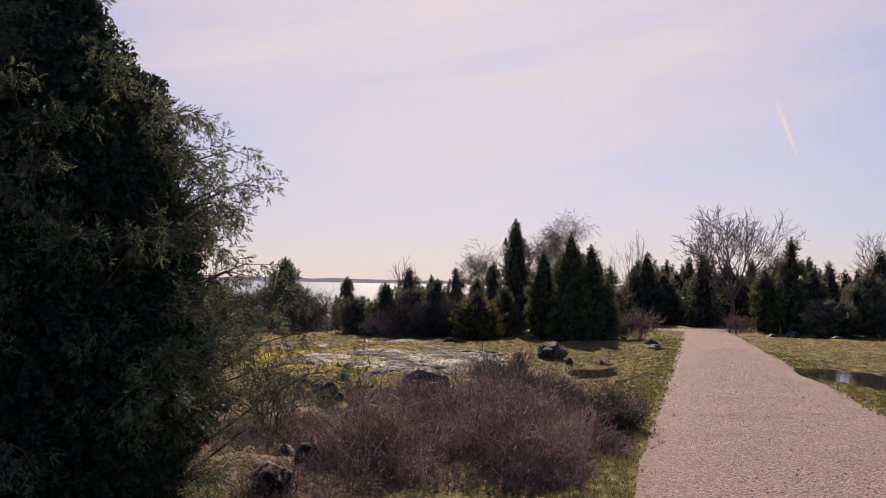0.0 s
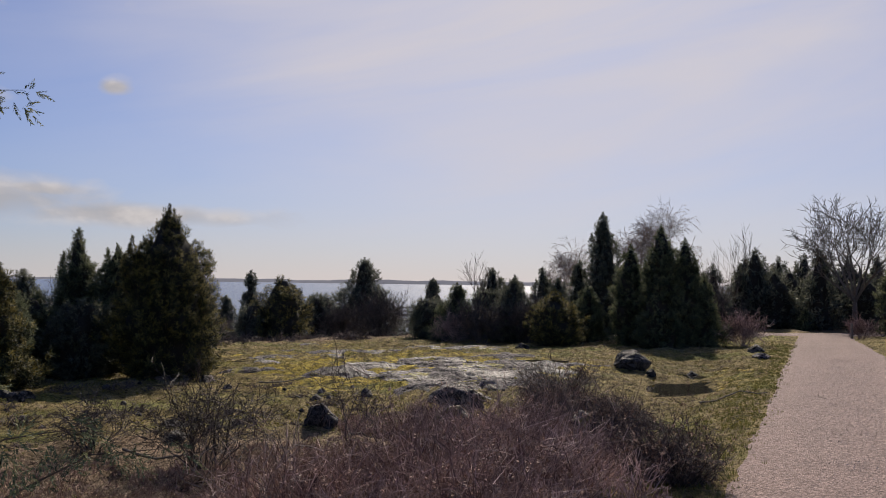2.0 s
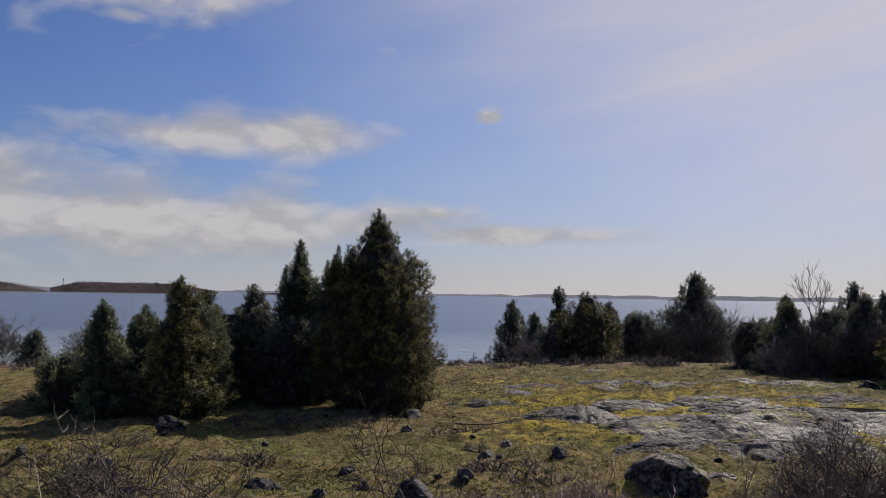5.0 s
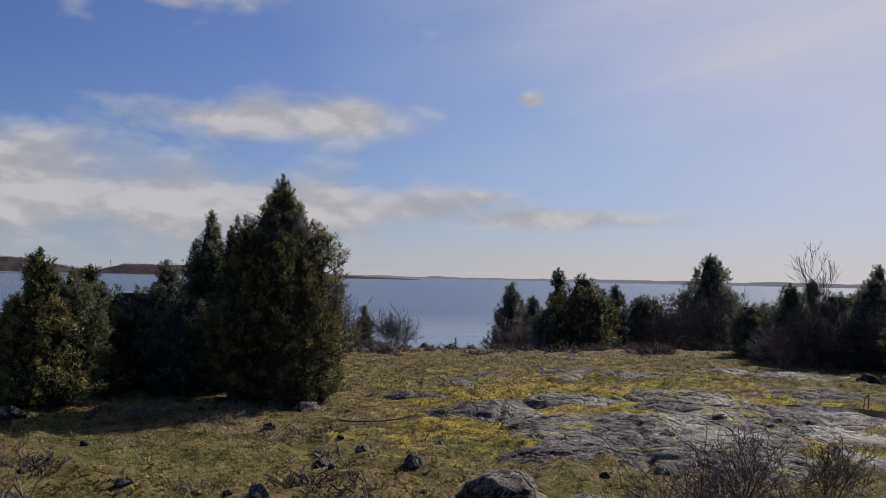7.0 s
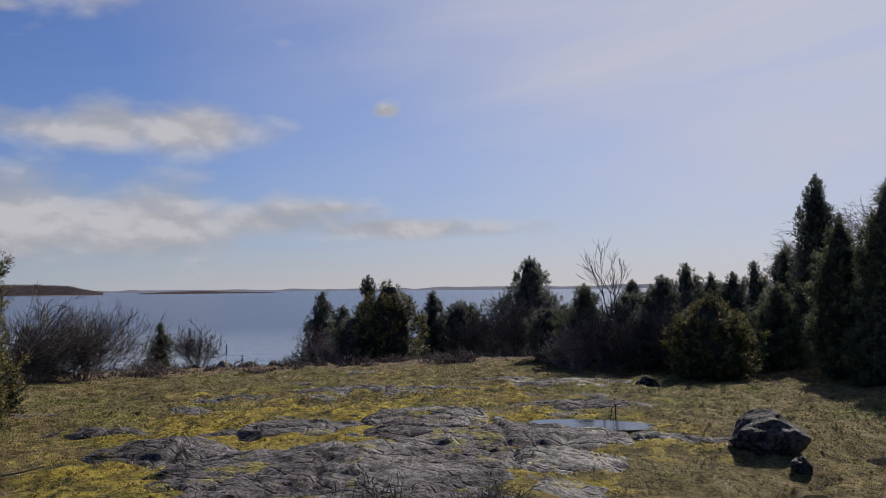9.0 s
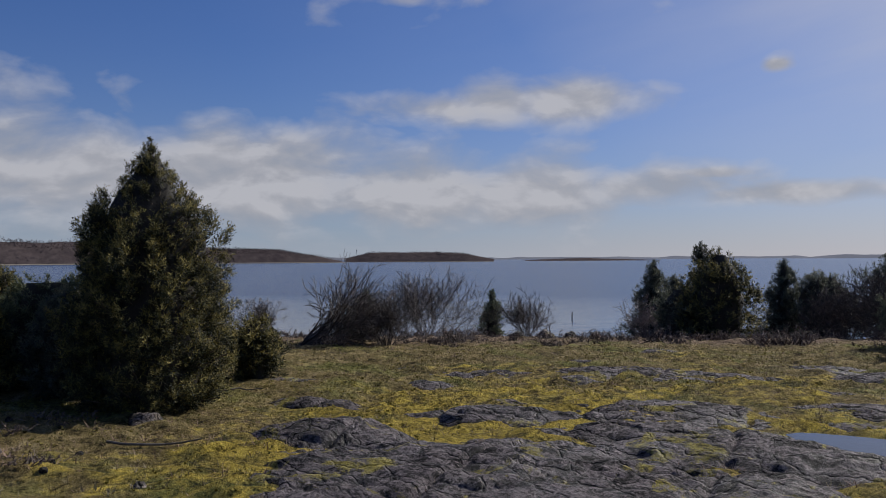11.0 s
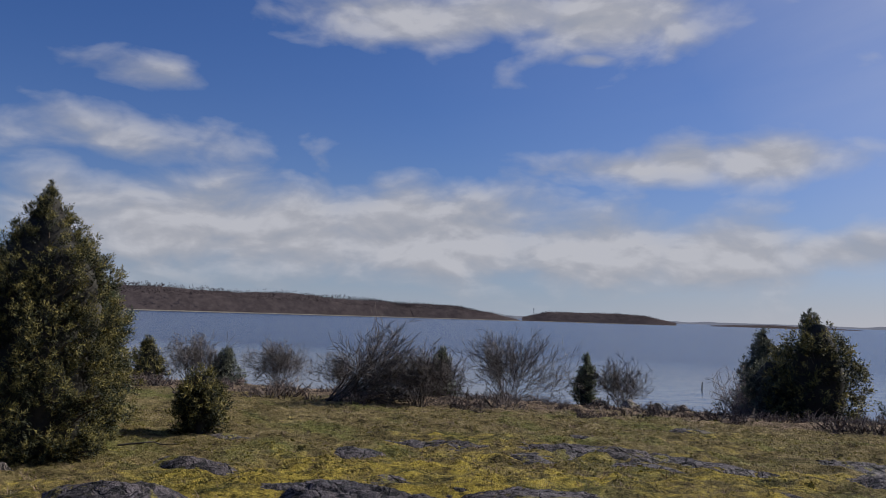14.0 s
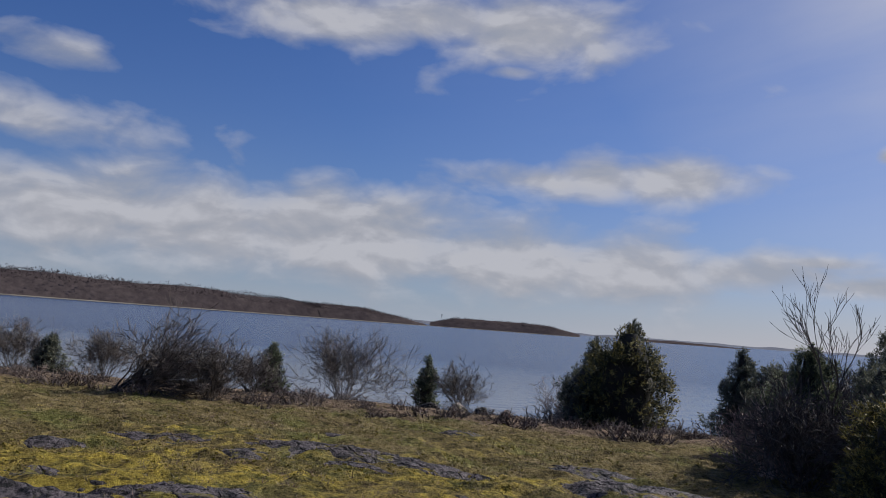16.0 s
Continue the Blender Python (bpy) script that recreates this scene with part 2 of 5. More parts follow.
def make_rock(name, a, c, lichen, moss=0.0):
    """Weathered gneiss: streaky foliation, black lichen blots, few dark joints."""
    m, t, b = material(name, 0.75)
    n1 = noise_of(t, 2.3, 9.0, 0.68)
    n2 = noise_of(t, 42.0, 6.0, 0.75)
    band = noise_of(t, 1.0, 8.0, 0.7, vec=place_of(t, (2.5, 11.0, 6.0)), distort=0.5)
    k = mathn(t, "ADD", mathn(t, "MULTIPLY", n1, 0.4), mathn(t, "ADD", mathn(t, "MULTIPLY", band, 0.3), mathn(t, "MULTIPLY", n2, 0.3)))
    base = ramp(t, k, [(0.38, a), (0.5, c), (0.64, lichen)])
    seam = ramp(t, noise_of(t, 1.0, 10.0, 0.72, vec=place_of(t, (3.0, 14.0, 8.0)), distort=1.2), [(0.38, 0.22), (0.43, 1.0)])
    base = mixc(t, 1.0, base, seam, "MULTIPLY")
    blot = ramp(t, noise_of(t, 5.5, 9.0, 0.78, distort=0.8), [(0.45, 0.12), (0.50, 1.15)])
    speck = ramp(t, noise_of(t, 21.0, 5.0, 0.7), [(0.40, 0.25), (0.5, 1.0)])
    col = mixc(t, 1.0, mixc(t, 1.0, base, blot, "MULTIPLY"), speck, "MULTIPLY")
    warp = node(t, "ShaderNodeVectorMath", p_operation="ADD", i0=place_of(t, (1.3, 2.6, 1.3)), i1=node(t, "ShaderNodeVectorMath", p_operation="SCALE", i0=node(t, "ShaderNodeTexNoise", Vector=place_of(t), Scale=2.5, Detail=4.0).outputs["Color"], Scale=0.9).outputs[0]).outputs[0]
    crack = ramp(t, node(t, "ShaderNodeTexVoronoi", p_feature="DISTANCE_TO_EDGE", Vector=warp, Scale=1.1).outputs["Distance"], [(0.0, 0.0), (0.03, 0.85), (0.06, 1.0)])
    col = mixc(t, 0.9, col, crack, "MULTIPLY")
    grown = ramp(t, noise_of(t, 1.7, 9.0, 0.7, distort=0.7), [(0.56, 0.0), (0.61, moss)])
    fuzz = ramp(t, noise_of(t, 30.0, 5.0, 0.7), [(0.35, (0.07, 0.06, 0.014)), (0.62, (0.36, 0.30, 0.04))])
    col = mixc(t, grown, col, fuzz)
    t.links.new(col, b.inputs["Base Color"])
    t.links.new(ramp(t, noise_of(t, 0.9, 4.0, 0.55), [(0.42, 0.6), (0.6, 0.88)]), b.inputs["Roughness"])
    b.inputs["Specular IOR Level"].default_value = 0.3
    h = mathn(t, "ADD", mathn(t, "ADD", mathn(t, "MULTIPLY", n2, 0.3), mathn(t, "MULTIPLY", crack, 0.35)), mathn(t, "ADD", n1, mathn(t, "MULTIPLY", band, 0.6)))
    bump_of(t, b, h, 1.0, 0.09)
    return m


ROCK = make_rock("gneiss", (0.038, 0.032, 0.034), (0.125, 0.104, 0.108), (0.30, 0.252, 0.256), 0.9)
ROCK_DARK = make_rock("dark_boulder", (0.028, 0.026, 0.026), (0.085, 0.076, 0.073), (0.21, 0.19, 0.18))

ROCK_PALE = make_rock("weathered_stone", (0.075, 0.060, 0.052), (0.20, 0.162, 0.14), (0.42, 0.355, 0.315), 0.5)


def make_ground():
    """Mown-looking moss heath: green turf, yellow moss, brown litter; moss and litter amounts come with the mesh."""
    m, t, b = material("moss_heath", 0.95)
    n_big = noise_of(t, 0.55, 5.0, 0.6)
    n_mid = noise_of(t, 3.2, 8.0, 0.68, distort=0.6)
    n_fine = noise_of(t, 26.0, 6.0, 0.75)
    n_hair = noise_of(t, 110.0, 3.0, 0.8)
    moss_a = node(t, "ShaderNodeAttribute", p_attribute_name="moss").outputs["Fac"]
    litter_a = node(t, "ShaderNodeAttribute", p_attribute_name="litter").outputs["Fac"]
    turf = ramp(t, mathn(t, "ADD", mathn(t, "MULTIPLY", n_mid, 0.55), mathn(t, "MULTIPLY", n_fine, 0.45)), [(0.37, (0.022, 0.020, 0.011)), (0.44, (0.13, 0.102, 0.040)), (0.53, (0.275, 0.212, 0.090)), (0.64, (0.46, 0.365, 0.20))])
    flush = ramp(t, noise_of(t, 0.5, 4.0, 0.6, vec=place_of(t, (1.0, 1.6, 1.0))), [(0.5, 0.0), (0.64, 0.6)])
    turf = mixc(t, flush, turf, ramp(t, mathn(t, "ADD", mathn(t, "MULTIPLY", n_mid, 0.5), mathn(t, "MULTIPLY", n_fine, 0.5)), [(0.38, (0.018, 0.024, 0.009)), (0.47, (0.12, 0.145, 0.03)), (0.6, (0.30, 0.32, 0.08))]))
    moss = ramp(t, mathn(t, "ADD", mathn(t, "MULTIPLY", n_mid, 0.5), mathn(t, "MULTIPLY", n_fine, 0.5)), [(0.38, (0.05, 0.042, 0.010)), (0.45, (0.26, 0.195, 0.036)), (0.57, (0.60, 0.46, 0.085))])
    brown = ramp(t, mathn(t, "ADD", mathn(t, "MULTIPLY", n_fine, 0.6), mathn(t, "MULTIPLY", n_mid, 0.4)), [(0.38, (0.028, 0.021, 0.014)), (0.47, (0.17, 0.12, 0.078)), (0.61, (0.42, 0.31, 0.21))])
    k_moss = ramp(t, mathn(t, "ADD", mathn(t, "ADD", mathn(t, "MULTIPLY", n_mid, 0.7), mathn(t, "MULTIPLY", n_big, 0.5)), mathn(t, "SUBTRACT", moss_a, 0.62)), [(0.42, 0.0), (0.56, 1.0)])
    k_brown = ramp(t, mathn(t, "ADD", mathn(t, "ADD", mathn(t, "MULTIPLY", n_mid, 0.5), mathn(t, "MULTIPLY", n_big, 0.5)), mathn(t, "SUBTRACT", litter_a, 0.5)), [(0.4, 0.0), (0.6, 1.0)])
    col = mixc(t, k_brown, mixc(t, k_moss, turf, moss), brown)
    col = mixc(t, 0.9, col, ramp(t, n_hair, [(0.32, 0.15), (0.54, 1.3)]), "MULTIPLY")
    col = mixc(t, 1.0, col, ramp(t, noise_of(t, 8.0, 7.0, 0.72, distort=0.5), [(0.38, 0.3), (0.45, 1.1)]), "MULTIPLY")
    t.links.new(col, b.inputs["Base Color"])
    b.inputs["Specular IOR Level"].default_value = 0.1
    bump_of(t, b, mathn(t, "ADD", mathn(t, "MULTIPLY", n_fine, 0.8), mathn(t, "ADD", n_mid, mathn(t, "MULTIPLY", n_hair, 0.3))), 1.0, 0.12)
    return m


GROUND = make_ground()


def make_gravel():
    m, t, b = material("pinkish_gravel", 0.9)
    v = node(t, "ShaderNodeTexVoronoi", Vector=place_of(t), Scale=62.0)
    stone = node(t, "ShaderNodeSeparateColor", Color=v.outputs["Color"]).outputs[0]
    big = noise_of(t, 1.1, 5.0, 0.6)
    fine = noise_of(t, 9.0, 6.0, 0.7)
    k = mathn(t, "ADD", mathn(t, "MULTIPLY", stone, 0.6), mathn(t, "MULTIPLY", mathn(t, "ADD", big, fine), 0.2))
    t.links.new(ramp(t, k, [(0.15, (0.072, 0.044, 0.042)), (0.5, (0.178, 0.113, 0.098)), (0.85, (0.37, 0.26, 0.235))]), b.inputs["Base Color"])
    bump_of(t, b, mathn(t, "SUBTRACT", mathn(t, "MULTIPLY", fine, 0.5), v.outputs["Distance"]), 0.8, 0.016)
    return m


GRAVEL = make_gravel()
PEBBLE = twig_material("loose_pebbles", (0.15, 0.106, 0.10), (0.28, 0.205, 0.195), (0.50, 0.41, 0.39))
IRON = bark_material("rusty_iron", (0.05, 0.03, 0.02), (0.13, 0.08, 0.055), 60.0, 0.7)


def make_sea():
    m, t, b = material("sea_water", 0.12)
    w1 = noise_of(t, 1.0, 5.0, 0.6, vec=place_of(t, (0.9, 0.5, 1)))
    w2 = noise_of(t, 1.0, 4.0, 0.55, vec=place_of(t, (0.06, 0.03, 1)))
    calm = noise_of(t, 1.0, 3.0, 0.5, vec=place_of(t, (0.02, 0.008, 1)))
    b.inputs["Base Color"].default_value = (0.03, 0.055, 0.11, 1)
    b.inputs["IOR"].default_value = 1.33
    # the lee of the shore lies calmer
    at = node(t, "ShaderNodeSeparateXYZ", i0=place_of(t))
    lee = mathn(t, "MULTIPLY", mathn(t, "SUBTRACT", at.outputs[1], at.outputs[0]), 0.70711)
    lee = ramp(t, mathn(t, "DIVIDE", mathn(t, "ADD", lee, mathn(t, "MULTIPLY", mathn(t, "SUBTRACT", calm, 0.5), 30.0)), 160.0), [(0.27, 0.03), (0.36, 0.35), (0.55, 1.0)])
    t.links.new(mathn(t, "ADD", 0.04, mathn(t, "MULTIPLY", lee, 0.2)), b.inputs["Roughness"])
    bump_of(t, b, mathn(t, "MULTIPLY", mathn(t, "ADD", mathn(t, "MULTIPLY", w1, 0.55), mathn(t, "MULTIPLY", w2, 0.6)), lee), 0.7, 0.4)
    return m


SEA = make_sea()


def make_puddle():
    m, t, b = material("still_water", 0.03)
    b.inputs["Base Color"].default_value = (0.035, 0.032, 0.026, 1)
    b.inputs["IOR"].default_value = 1.33
    b.inputs["Specular IOR Level"].default_value = 1.0
    bump_of(t, b, noise_of(t, 14.0, 4.0), 0.04, 0.02)
    return m


PUDDLE = make_puddle()
WOOD = bark_material("weathered_wood", (0.16, 0.14, 0.12), (0.32, 0.29, 0.25), 20.0)


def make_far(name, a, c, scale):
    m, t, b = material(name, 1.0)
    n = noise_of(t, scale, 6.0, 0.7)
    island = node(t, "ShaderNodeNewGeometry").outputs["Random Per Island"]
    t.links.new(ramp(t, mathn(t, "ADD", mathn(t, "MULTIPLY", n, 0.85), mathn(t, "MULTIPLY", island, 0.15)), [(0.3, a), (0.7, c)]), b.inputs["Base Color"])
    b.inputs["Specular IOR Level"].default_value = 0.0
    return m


FAR_WOOD = make_far("bare_woodland", (0.044, 0.036, 0.037), (0.105, 0.084, 0.082), 0.13)
# Pale blue-grey of coast and beacon: haze of distance mixed into the colour.
HAZED_FAR = make_far("hazed_far", (0.17, 0.18, 0.21), (0.23, 0.24, 0.27), 0.004)
SHORE = make_far("pale_shore", (0.10, 0.09, 0.075), (0.30, 0.27, 0.22), 0.03)


# ---- mesh helpers ----
rng = np.random.default_rng(7)


def mesh_np(name, verts, faces, mat, parent=None, label="", smooth=False):
    """One mesh object from arrays: verts (n, 3), faces (m, 3 or 4)."""
    verts, faces = np.asarray(verts, dtype=np.float32), np.asarray(faces, dtype=np.int32)
    me = bpy.data.meshes.new(name)
    k = faces.shape[1]
    me.vertices.add(len(verts))
    me.vertices.foreach_set("co", verts.ravel())
    me.loops.add(faces.size)
    me.loops.foreach_set("vertex_index", faces.ravel())
    me.polygons.add(len(faces))
    me.polygons.foreach_set("loop_start", np.arange(0, faces.size, k, dtype=np.int32))
    me.polygons.foreach_set("use_smooth", np.full(len(faces), smooth))
    me.update(calc_edges=True)
    me.materials.append(mat)
    ob = new(name, me)
    ob.parent = parent
    if label:
        tagged(ob, label)
    return ob


TABLE = np.random.default_rng(3).random((256, 256))


def vnoise(x, y):
    """Smooth value noise in 0..1 on arrays."""
    xi, yi = np.floor(x).astype(int), np.floor(y).astype(int)
    fx, fy = x - xi, y - yi
    fx, fy = fx * fx * (3 - 2 * fx), fy * fy * (3 - 2 * fy)
    g = lambda a, b: TABLE[a % 256, b % 256]
    return (g(xi, yi) * (1 - fx) + g(xi + 1, yi) * fx) * (1 - fy) + (g(xi, yi + 1) * (1 - fx) + g(xi + 1, yi + 1) * fx) * fy


def fbm(x, y, octaves=4):
    out, amp = 0.0, 0.5
    for i in range(octaves):
        out = out + amp * (vnoise(x * 2 ** i + 17.3 * i, y * 2 ** i + 5.1 * i) - 0.5)
        amp *= 0.55
    return out


def step(a, b, v):
    k = np.clip((v - a) / (b - a), 0, 1)
    return k * k * (3 - 2 * k)


# ---- the lie of the land ----
SEA_LEVEL = -1.9


# wet hollows: centre, reach across and along, depth
HOLLOWS = ((3.5, 18.7, 0.75, 1.0, 0.16), (2.7, 13.7, 0.4, 0.8, 0.10), (3.9, 21.9, 0.5, 0.6, 0.08), (8.05, 15.6, 0.8, 1.7, 0.28))


def path_left(y):
    return 1.36 + 0.304 * (y - 6.3)


def path_right(y):
    return 5.69 + 0.262 * (y - 10.76)


def lie(x, y):
    """The ground without its small bumps: falls gently towards the sea, with a wet hollow beside the path."""
    x, y = np.asarray(x, dtype=float), np.asarray(y, dtype=float)
    xc, yc = np.clip(x, -60, 60), np.clip(y, -30, 90)
    z = -0.0004 + 0.017455 * xc - 0.0157116 * yc
    s = (y - x) * 0.70711 - 27.5
    z = z - 0.07 * np.where(s > 0, np.sqrt(s * s + 1) - 1, 0)
    off = path_left(y) - x
    z = z - 0.22 * np.exp(-((off - 1.7) / 1.0) ** 2) * step(8, 13, y) * (1 - step(20.5, 25, y))
    for cx, cy, a, b, deep in HOLLOWS:
        z = z - deep * np.exp(-((x - cx) / a) ** 2 - ((y - cy) / b) ** 2)
    return np.maximum(z, -6.0)


def on_path(x, y):
    inside = np.minimum(x - path_left(y), path_right(y) - x)
    cross = np.minimum(y - (36.6 + 0.05 * (x - 9)), (39.4 + 0.05 * (x - 9)) - y)
    cross = np.minimum(cross, np.minimum(x - 2.0, 24.0 - x))
    return np.maximum(np.where(y < 38.5, inside, -9.0), cross)


def height(x, y):
    """The ground with its bumps; level under the path."""
    x, y = np.asarray(x, dtype=float), np.asarray(y, dtype=float)
    k = 1 - step(-0.5, 0.1, on_path(x, y))
    for cx, cy, a, b_, deep in HOLLOWS:
        k = k * (1 - 0.5 * np.exp(-((x - cx) / (1.5 * a)) ** 2 - ((y - cy) / (1.5 * b_)) ** 2))
    near = np.exp(-(np.maximum(np.hypot(x, y - 16) - 30, 0) / 30) ** 2)
    b = 0.14 * fbm(x * 0.45, y * 0.45, 3) + 0.19 * fbm(x * 1.9 + 9, y * 1.9, 3) + 0.19 * np.maximum(fbm(x * 4.2, y * 4.2, 2), -0.12)
    return lie(x, y) + k * b * near


def spaced(lo, hi, fine_lo, fine_hi, d):
    """Grid lines: fine in the middle, growing outwards."""
    mid = list(np.arange(fine_lo, fine_hi + d / 2, d))
    right, left, s = [], [], d
    v = fine_hi
    while v < hi:
        s *= 1.25
        v += s
        right.append(min(v, hi))
    v, s = fine_lo, d
    while v > lo:
        s *= 1.25
        v -= s
        left.append(max(v, lo))
    return np.array(left[::-1] + mid + right)


def grid_faces(nx, ny):
    i, j = np.meshgrid(np.arange(nx - 1), np.arange(ny - 1), indexing="ij")
    a = (i * ny + j).ravel()
    return np.stack([a, a + ny, a + ny + 1, a + 1], 1)


def make_land():
    xs, ys = spaced(-3000, 3000, -14, 9, 0.11), spaced(-300, 3000, 3.0, 32, 0.11)
    X, Y = np.meshgrid(xs, ys, indexing="ij")
    Z = height(X, Y)
    ob = mesh_np("ground", np.stack([X, Y, Z], -1).reshape(-1, 3), grid_faces(len(xs), len(ys)), GROUND, smooth=True)
    tagged(ob, "mossy heath of short turf and yellow moss", "ground", kind="structure")
    s = (Y - X) * 0.70711
    moss = 0.235 + 0.32 * np.exp(-(((X + 1.5) / 7.0) ** 2 + ((Y - 21.5) / 7.0) ** 2)) + 0.5 * fbm(X * 0.35 + 3, Y * 0.35, 3)
    litter = 0.15 + 0.65 * step(24.0, 30, s) + 0.75 * np.exp(-(((X + 2.0) / 3.2) ** 2 + ((Y - 9.0) / 3.2) ** 2)) + 0.5 * step(34, 40, Y) + 0.25 * np.exp(-(((X + 7.5) / 3.5) ** 2 + ((Y - 16.8) / 1.8) ** 2))
    litter = litter - 0.3 * np.exp(-((path_left(Y) - X - 0.7) / 0.7) ** 2)
    for key, v in (("moss", moss), ("litter", litter)):
        a = ob.data.attributes.new(key, "FLOAT", "POINT")
        a.data.foreach_set("value", v.ravel().astype(np.float32))
    return ob


def make_path():
    ys = np.concatenate([np.arange(-40, 2.0, 1.0), np.arange(2.0, 39.0, 0.16)])
    us = np.linspace(0, 1, 30)
    U, Y = np.meshgrid(us, ys, indexing="ij")
    edge = 0.05 * fbm(Y * 9.0 + np.round(U) * 40, U * 3 + 2, 4)
    l, r = path_left(Y) - 0.12, path_right(Y) + 0.12
    X = l + (r - l) * U + edge * np.where(U < 0.5, 1, -1) * np.clip(np.abs(U - 0.5) * 10 - 4, 0, 1)
    Z = lie(X, Y) + 0.060 * (1 - np.abs(2 * U - 1) ** 5) - 0.026 + 0.02 * fbm(X * 2, Y * 2, 3)
    ob = mesh_np("path", np.stack([X, Y, Z], -1).reshape(-1, 3), grid_faces(len(us), len(ys)), GRAVEL, smooth=True)
    tagged(ob, "broad pinkish gravel footpath with soft edges", "path", kind="structure")
    xs = np.arange(2, 24, 0.25)
    X, U = np.meshgrid(xs, np.linspace(0, 1, 14), indexing="ij")
    Y = 36.6 + 0.05 * (X - 9) + 2.8 * U + 0.3 * fbm(X * 0.7, U * 2, 3)
    Z = lie(X, Y) + 0.05 * (1 - (2 * U - 1) ** 4) - 0.012
    ob = mesh_np("path", np.stack([X, Y, Z], -1).reshape(-1, 3), grid_faces(len(xs), 14), GRAVEL, smooth=True)
    tagged(ob, "gravel path crossing before the juniper wood", "path", kind="structure")


def make_water():
    v = [(-4500, -1500, SEA_LEVEL), (2500, -1500, SEA_LEVEL), (2500, 4800, SEA_LEVEL), (-4500, 4800, SEA_LEVEL)]
    tagged(mesh_np("water", v, [(0, 1, 2, 3)], SEA), "calm blue-grey sea with fine ripples", "sea", kind="structure")


# ---- plants ----
def spray_template(n, spread, leaf, width, seed):
    """A twig of unit length along z, set round with n narrow leaves."""
    r = np.random.default_rng(seed)
    v, f = [], []
    for i in range(n):
        s = (i + 0.5) / n
        a = i * 2.4 + r.uniform(-0.4, 0.4)
        out = np.array([math.cos(a), math.sin(a), 0.0])
        side = np.array([-math.sin(a), math.cos(a), 0.0])
        d = out * spread + np.array([0, 0, 1.0]) * (1 - 0.45 * spread)
        d /= np.linalg.norm(d)
        ln = leaf * r.uniform(0.75, 1.25) * (1.05 - 0.5 * s)
        p = np.array([0, 0, s * 0.9])
        b = len(v)
        v += [p - side * width * 0.5, p + side * width * 0.5, p + d * ln + side * width * 0.15]
        f.append((b, b + 1, b + 2))
    return np.array(v), np.array(f)


TWIGS = [spray_template(6, 0.75, 0.5, 0.13, 21), spray_template(6, 0.75, 0.55, 0.15, 22), spray_template(5, 0.75, 0.6, 0.19, 23), spray_template(9, 0.6, 0.40, 0.115, 24)]
BROAD_SPRAY = spray_template(5, 0.9, 0.6, 0.45, 4)


def place_sprays(P, D, S, template, r):
    V, Fc = template
    D = D / np.linalg.norm(D, axis=1, keepdims=True)
    ref = r.normal(size=D.shape)
    U = np.cross(D, ref)
    U /= np.linalg.norm(U, axis=1, keepdims=True) + 1e-9
    W = np.cross(D, U)
    S = S[:, None, None]
    out = P[:, None] + S * (V[None, :, 0, None] * U[:, None] + V[None, :, 1, None] * W[:, None] + V[None, :, 2, None] * D[:, None])
    faces = Fc[None] + (np.arange(len(P)) * len(V))[:, None, None]
    return out.reshape(-1, 3), faces.reshape(-1, 3)


def tubes(segs, sides=4):
    """Tapered tubes; segs: arrays p0, p1 (n, 3) and r0, r1 (n)."""
    p0, p1, r0, r1 = (np.asarray(a, dtype=float) for a in segs)
    d = p1 - p0
    d /= np.linalg.norm(d, axis=1, keepdims=True) + 1e-9
    ref = np.where(np.abs(d[:, 2:3]) > 0.8, [[1.0, 0.1, 0]], [[0.05, 0, 1.0]])
    u = np.cross(d, ref)
    u /= np.linalg.norm(u, axis=1, keepdims=True)
    w = np.cross(d, u)
    a = np.arange(sides) * 2 * math.pi / sides
    ring = np.cos(a)[None, :, None] * u[:, None] + np.sin(a)[None, :, None] * w[:, None]
    v = np.concatenate([p0[:, None] + ring * r0[:, None, None], p1[:, None] + ring * r1[:, None, None]], 1)
    k = np.arange(sides)
    f = np.stack([k, (k + 1) % sides, (k + 1) % sides + sides, k + sides], 1)
    faces = f[None] + (np.arange(len(p0)) * 2 * sides)[:, None, None]
    return v.reshape(-1, 3), faces.reshape(-1, 4)


def spikes(p0, p1, r0):
    """Three-sided points, for the last twigs."""
    d = p1 - p0
    d = d / (np.linalg.norm(d, axis=1, keepdims=True) + 1e-9)
    u = np.cross(d, np.where(np.abs(d[:, 2:3]) > 0.8, [[1.0, 0.1, 0]], [[0.05, 0, 1.0]]))
    u /= np.linalg.norm(u, axis=1, keepdims=True)
    w = np.cross(d, u)
    a = np.arange(3) * 2 * math.pi / 3
    ring = np.cos(a)[None, :, None] * u[:, None] + np.sin(a)[None, :, None] * w[:, None]
    v = np.concatenate([p0[:, None] + ring * np.asarray(r0)[:, None, None], p1[:, None]], 1)
    f = np.array([(0, 1, 3), (1, 2, 3), (2, 0, 3)])[None] + (np.arange(len(p0)) * 4)[:, None, None]
    return v.reshape(-1, 3), f.reshape(-1, 3)


def as_tris(f):
    return np.concatenate([f[:, [0, 1, 2]], f[:, [0, 2, 3]]])


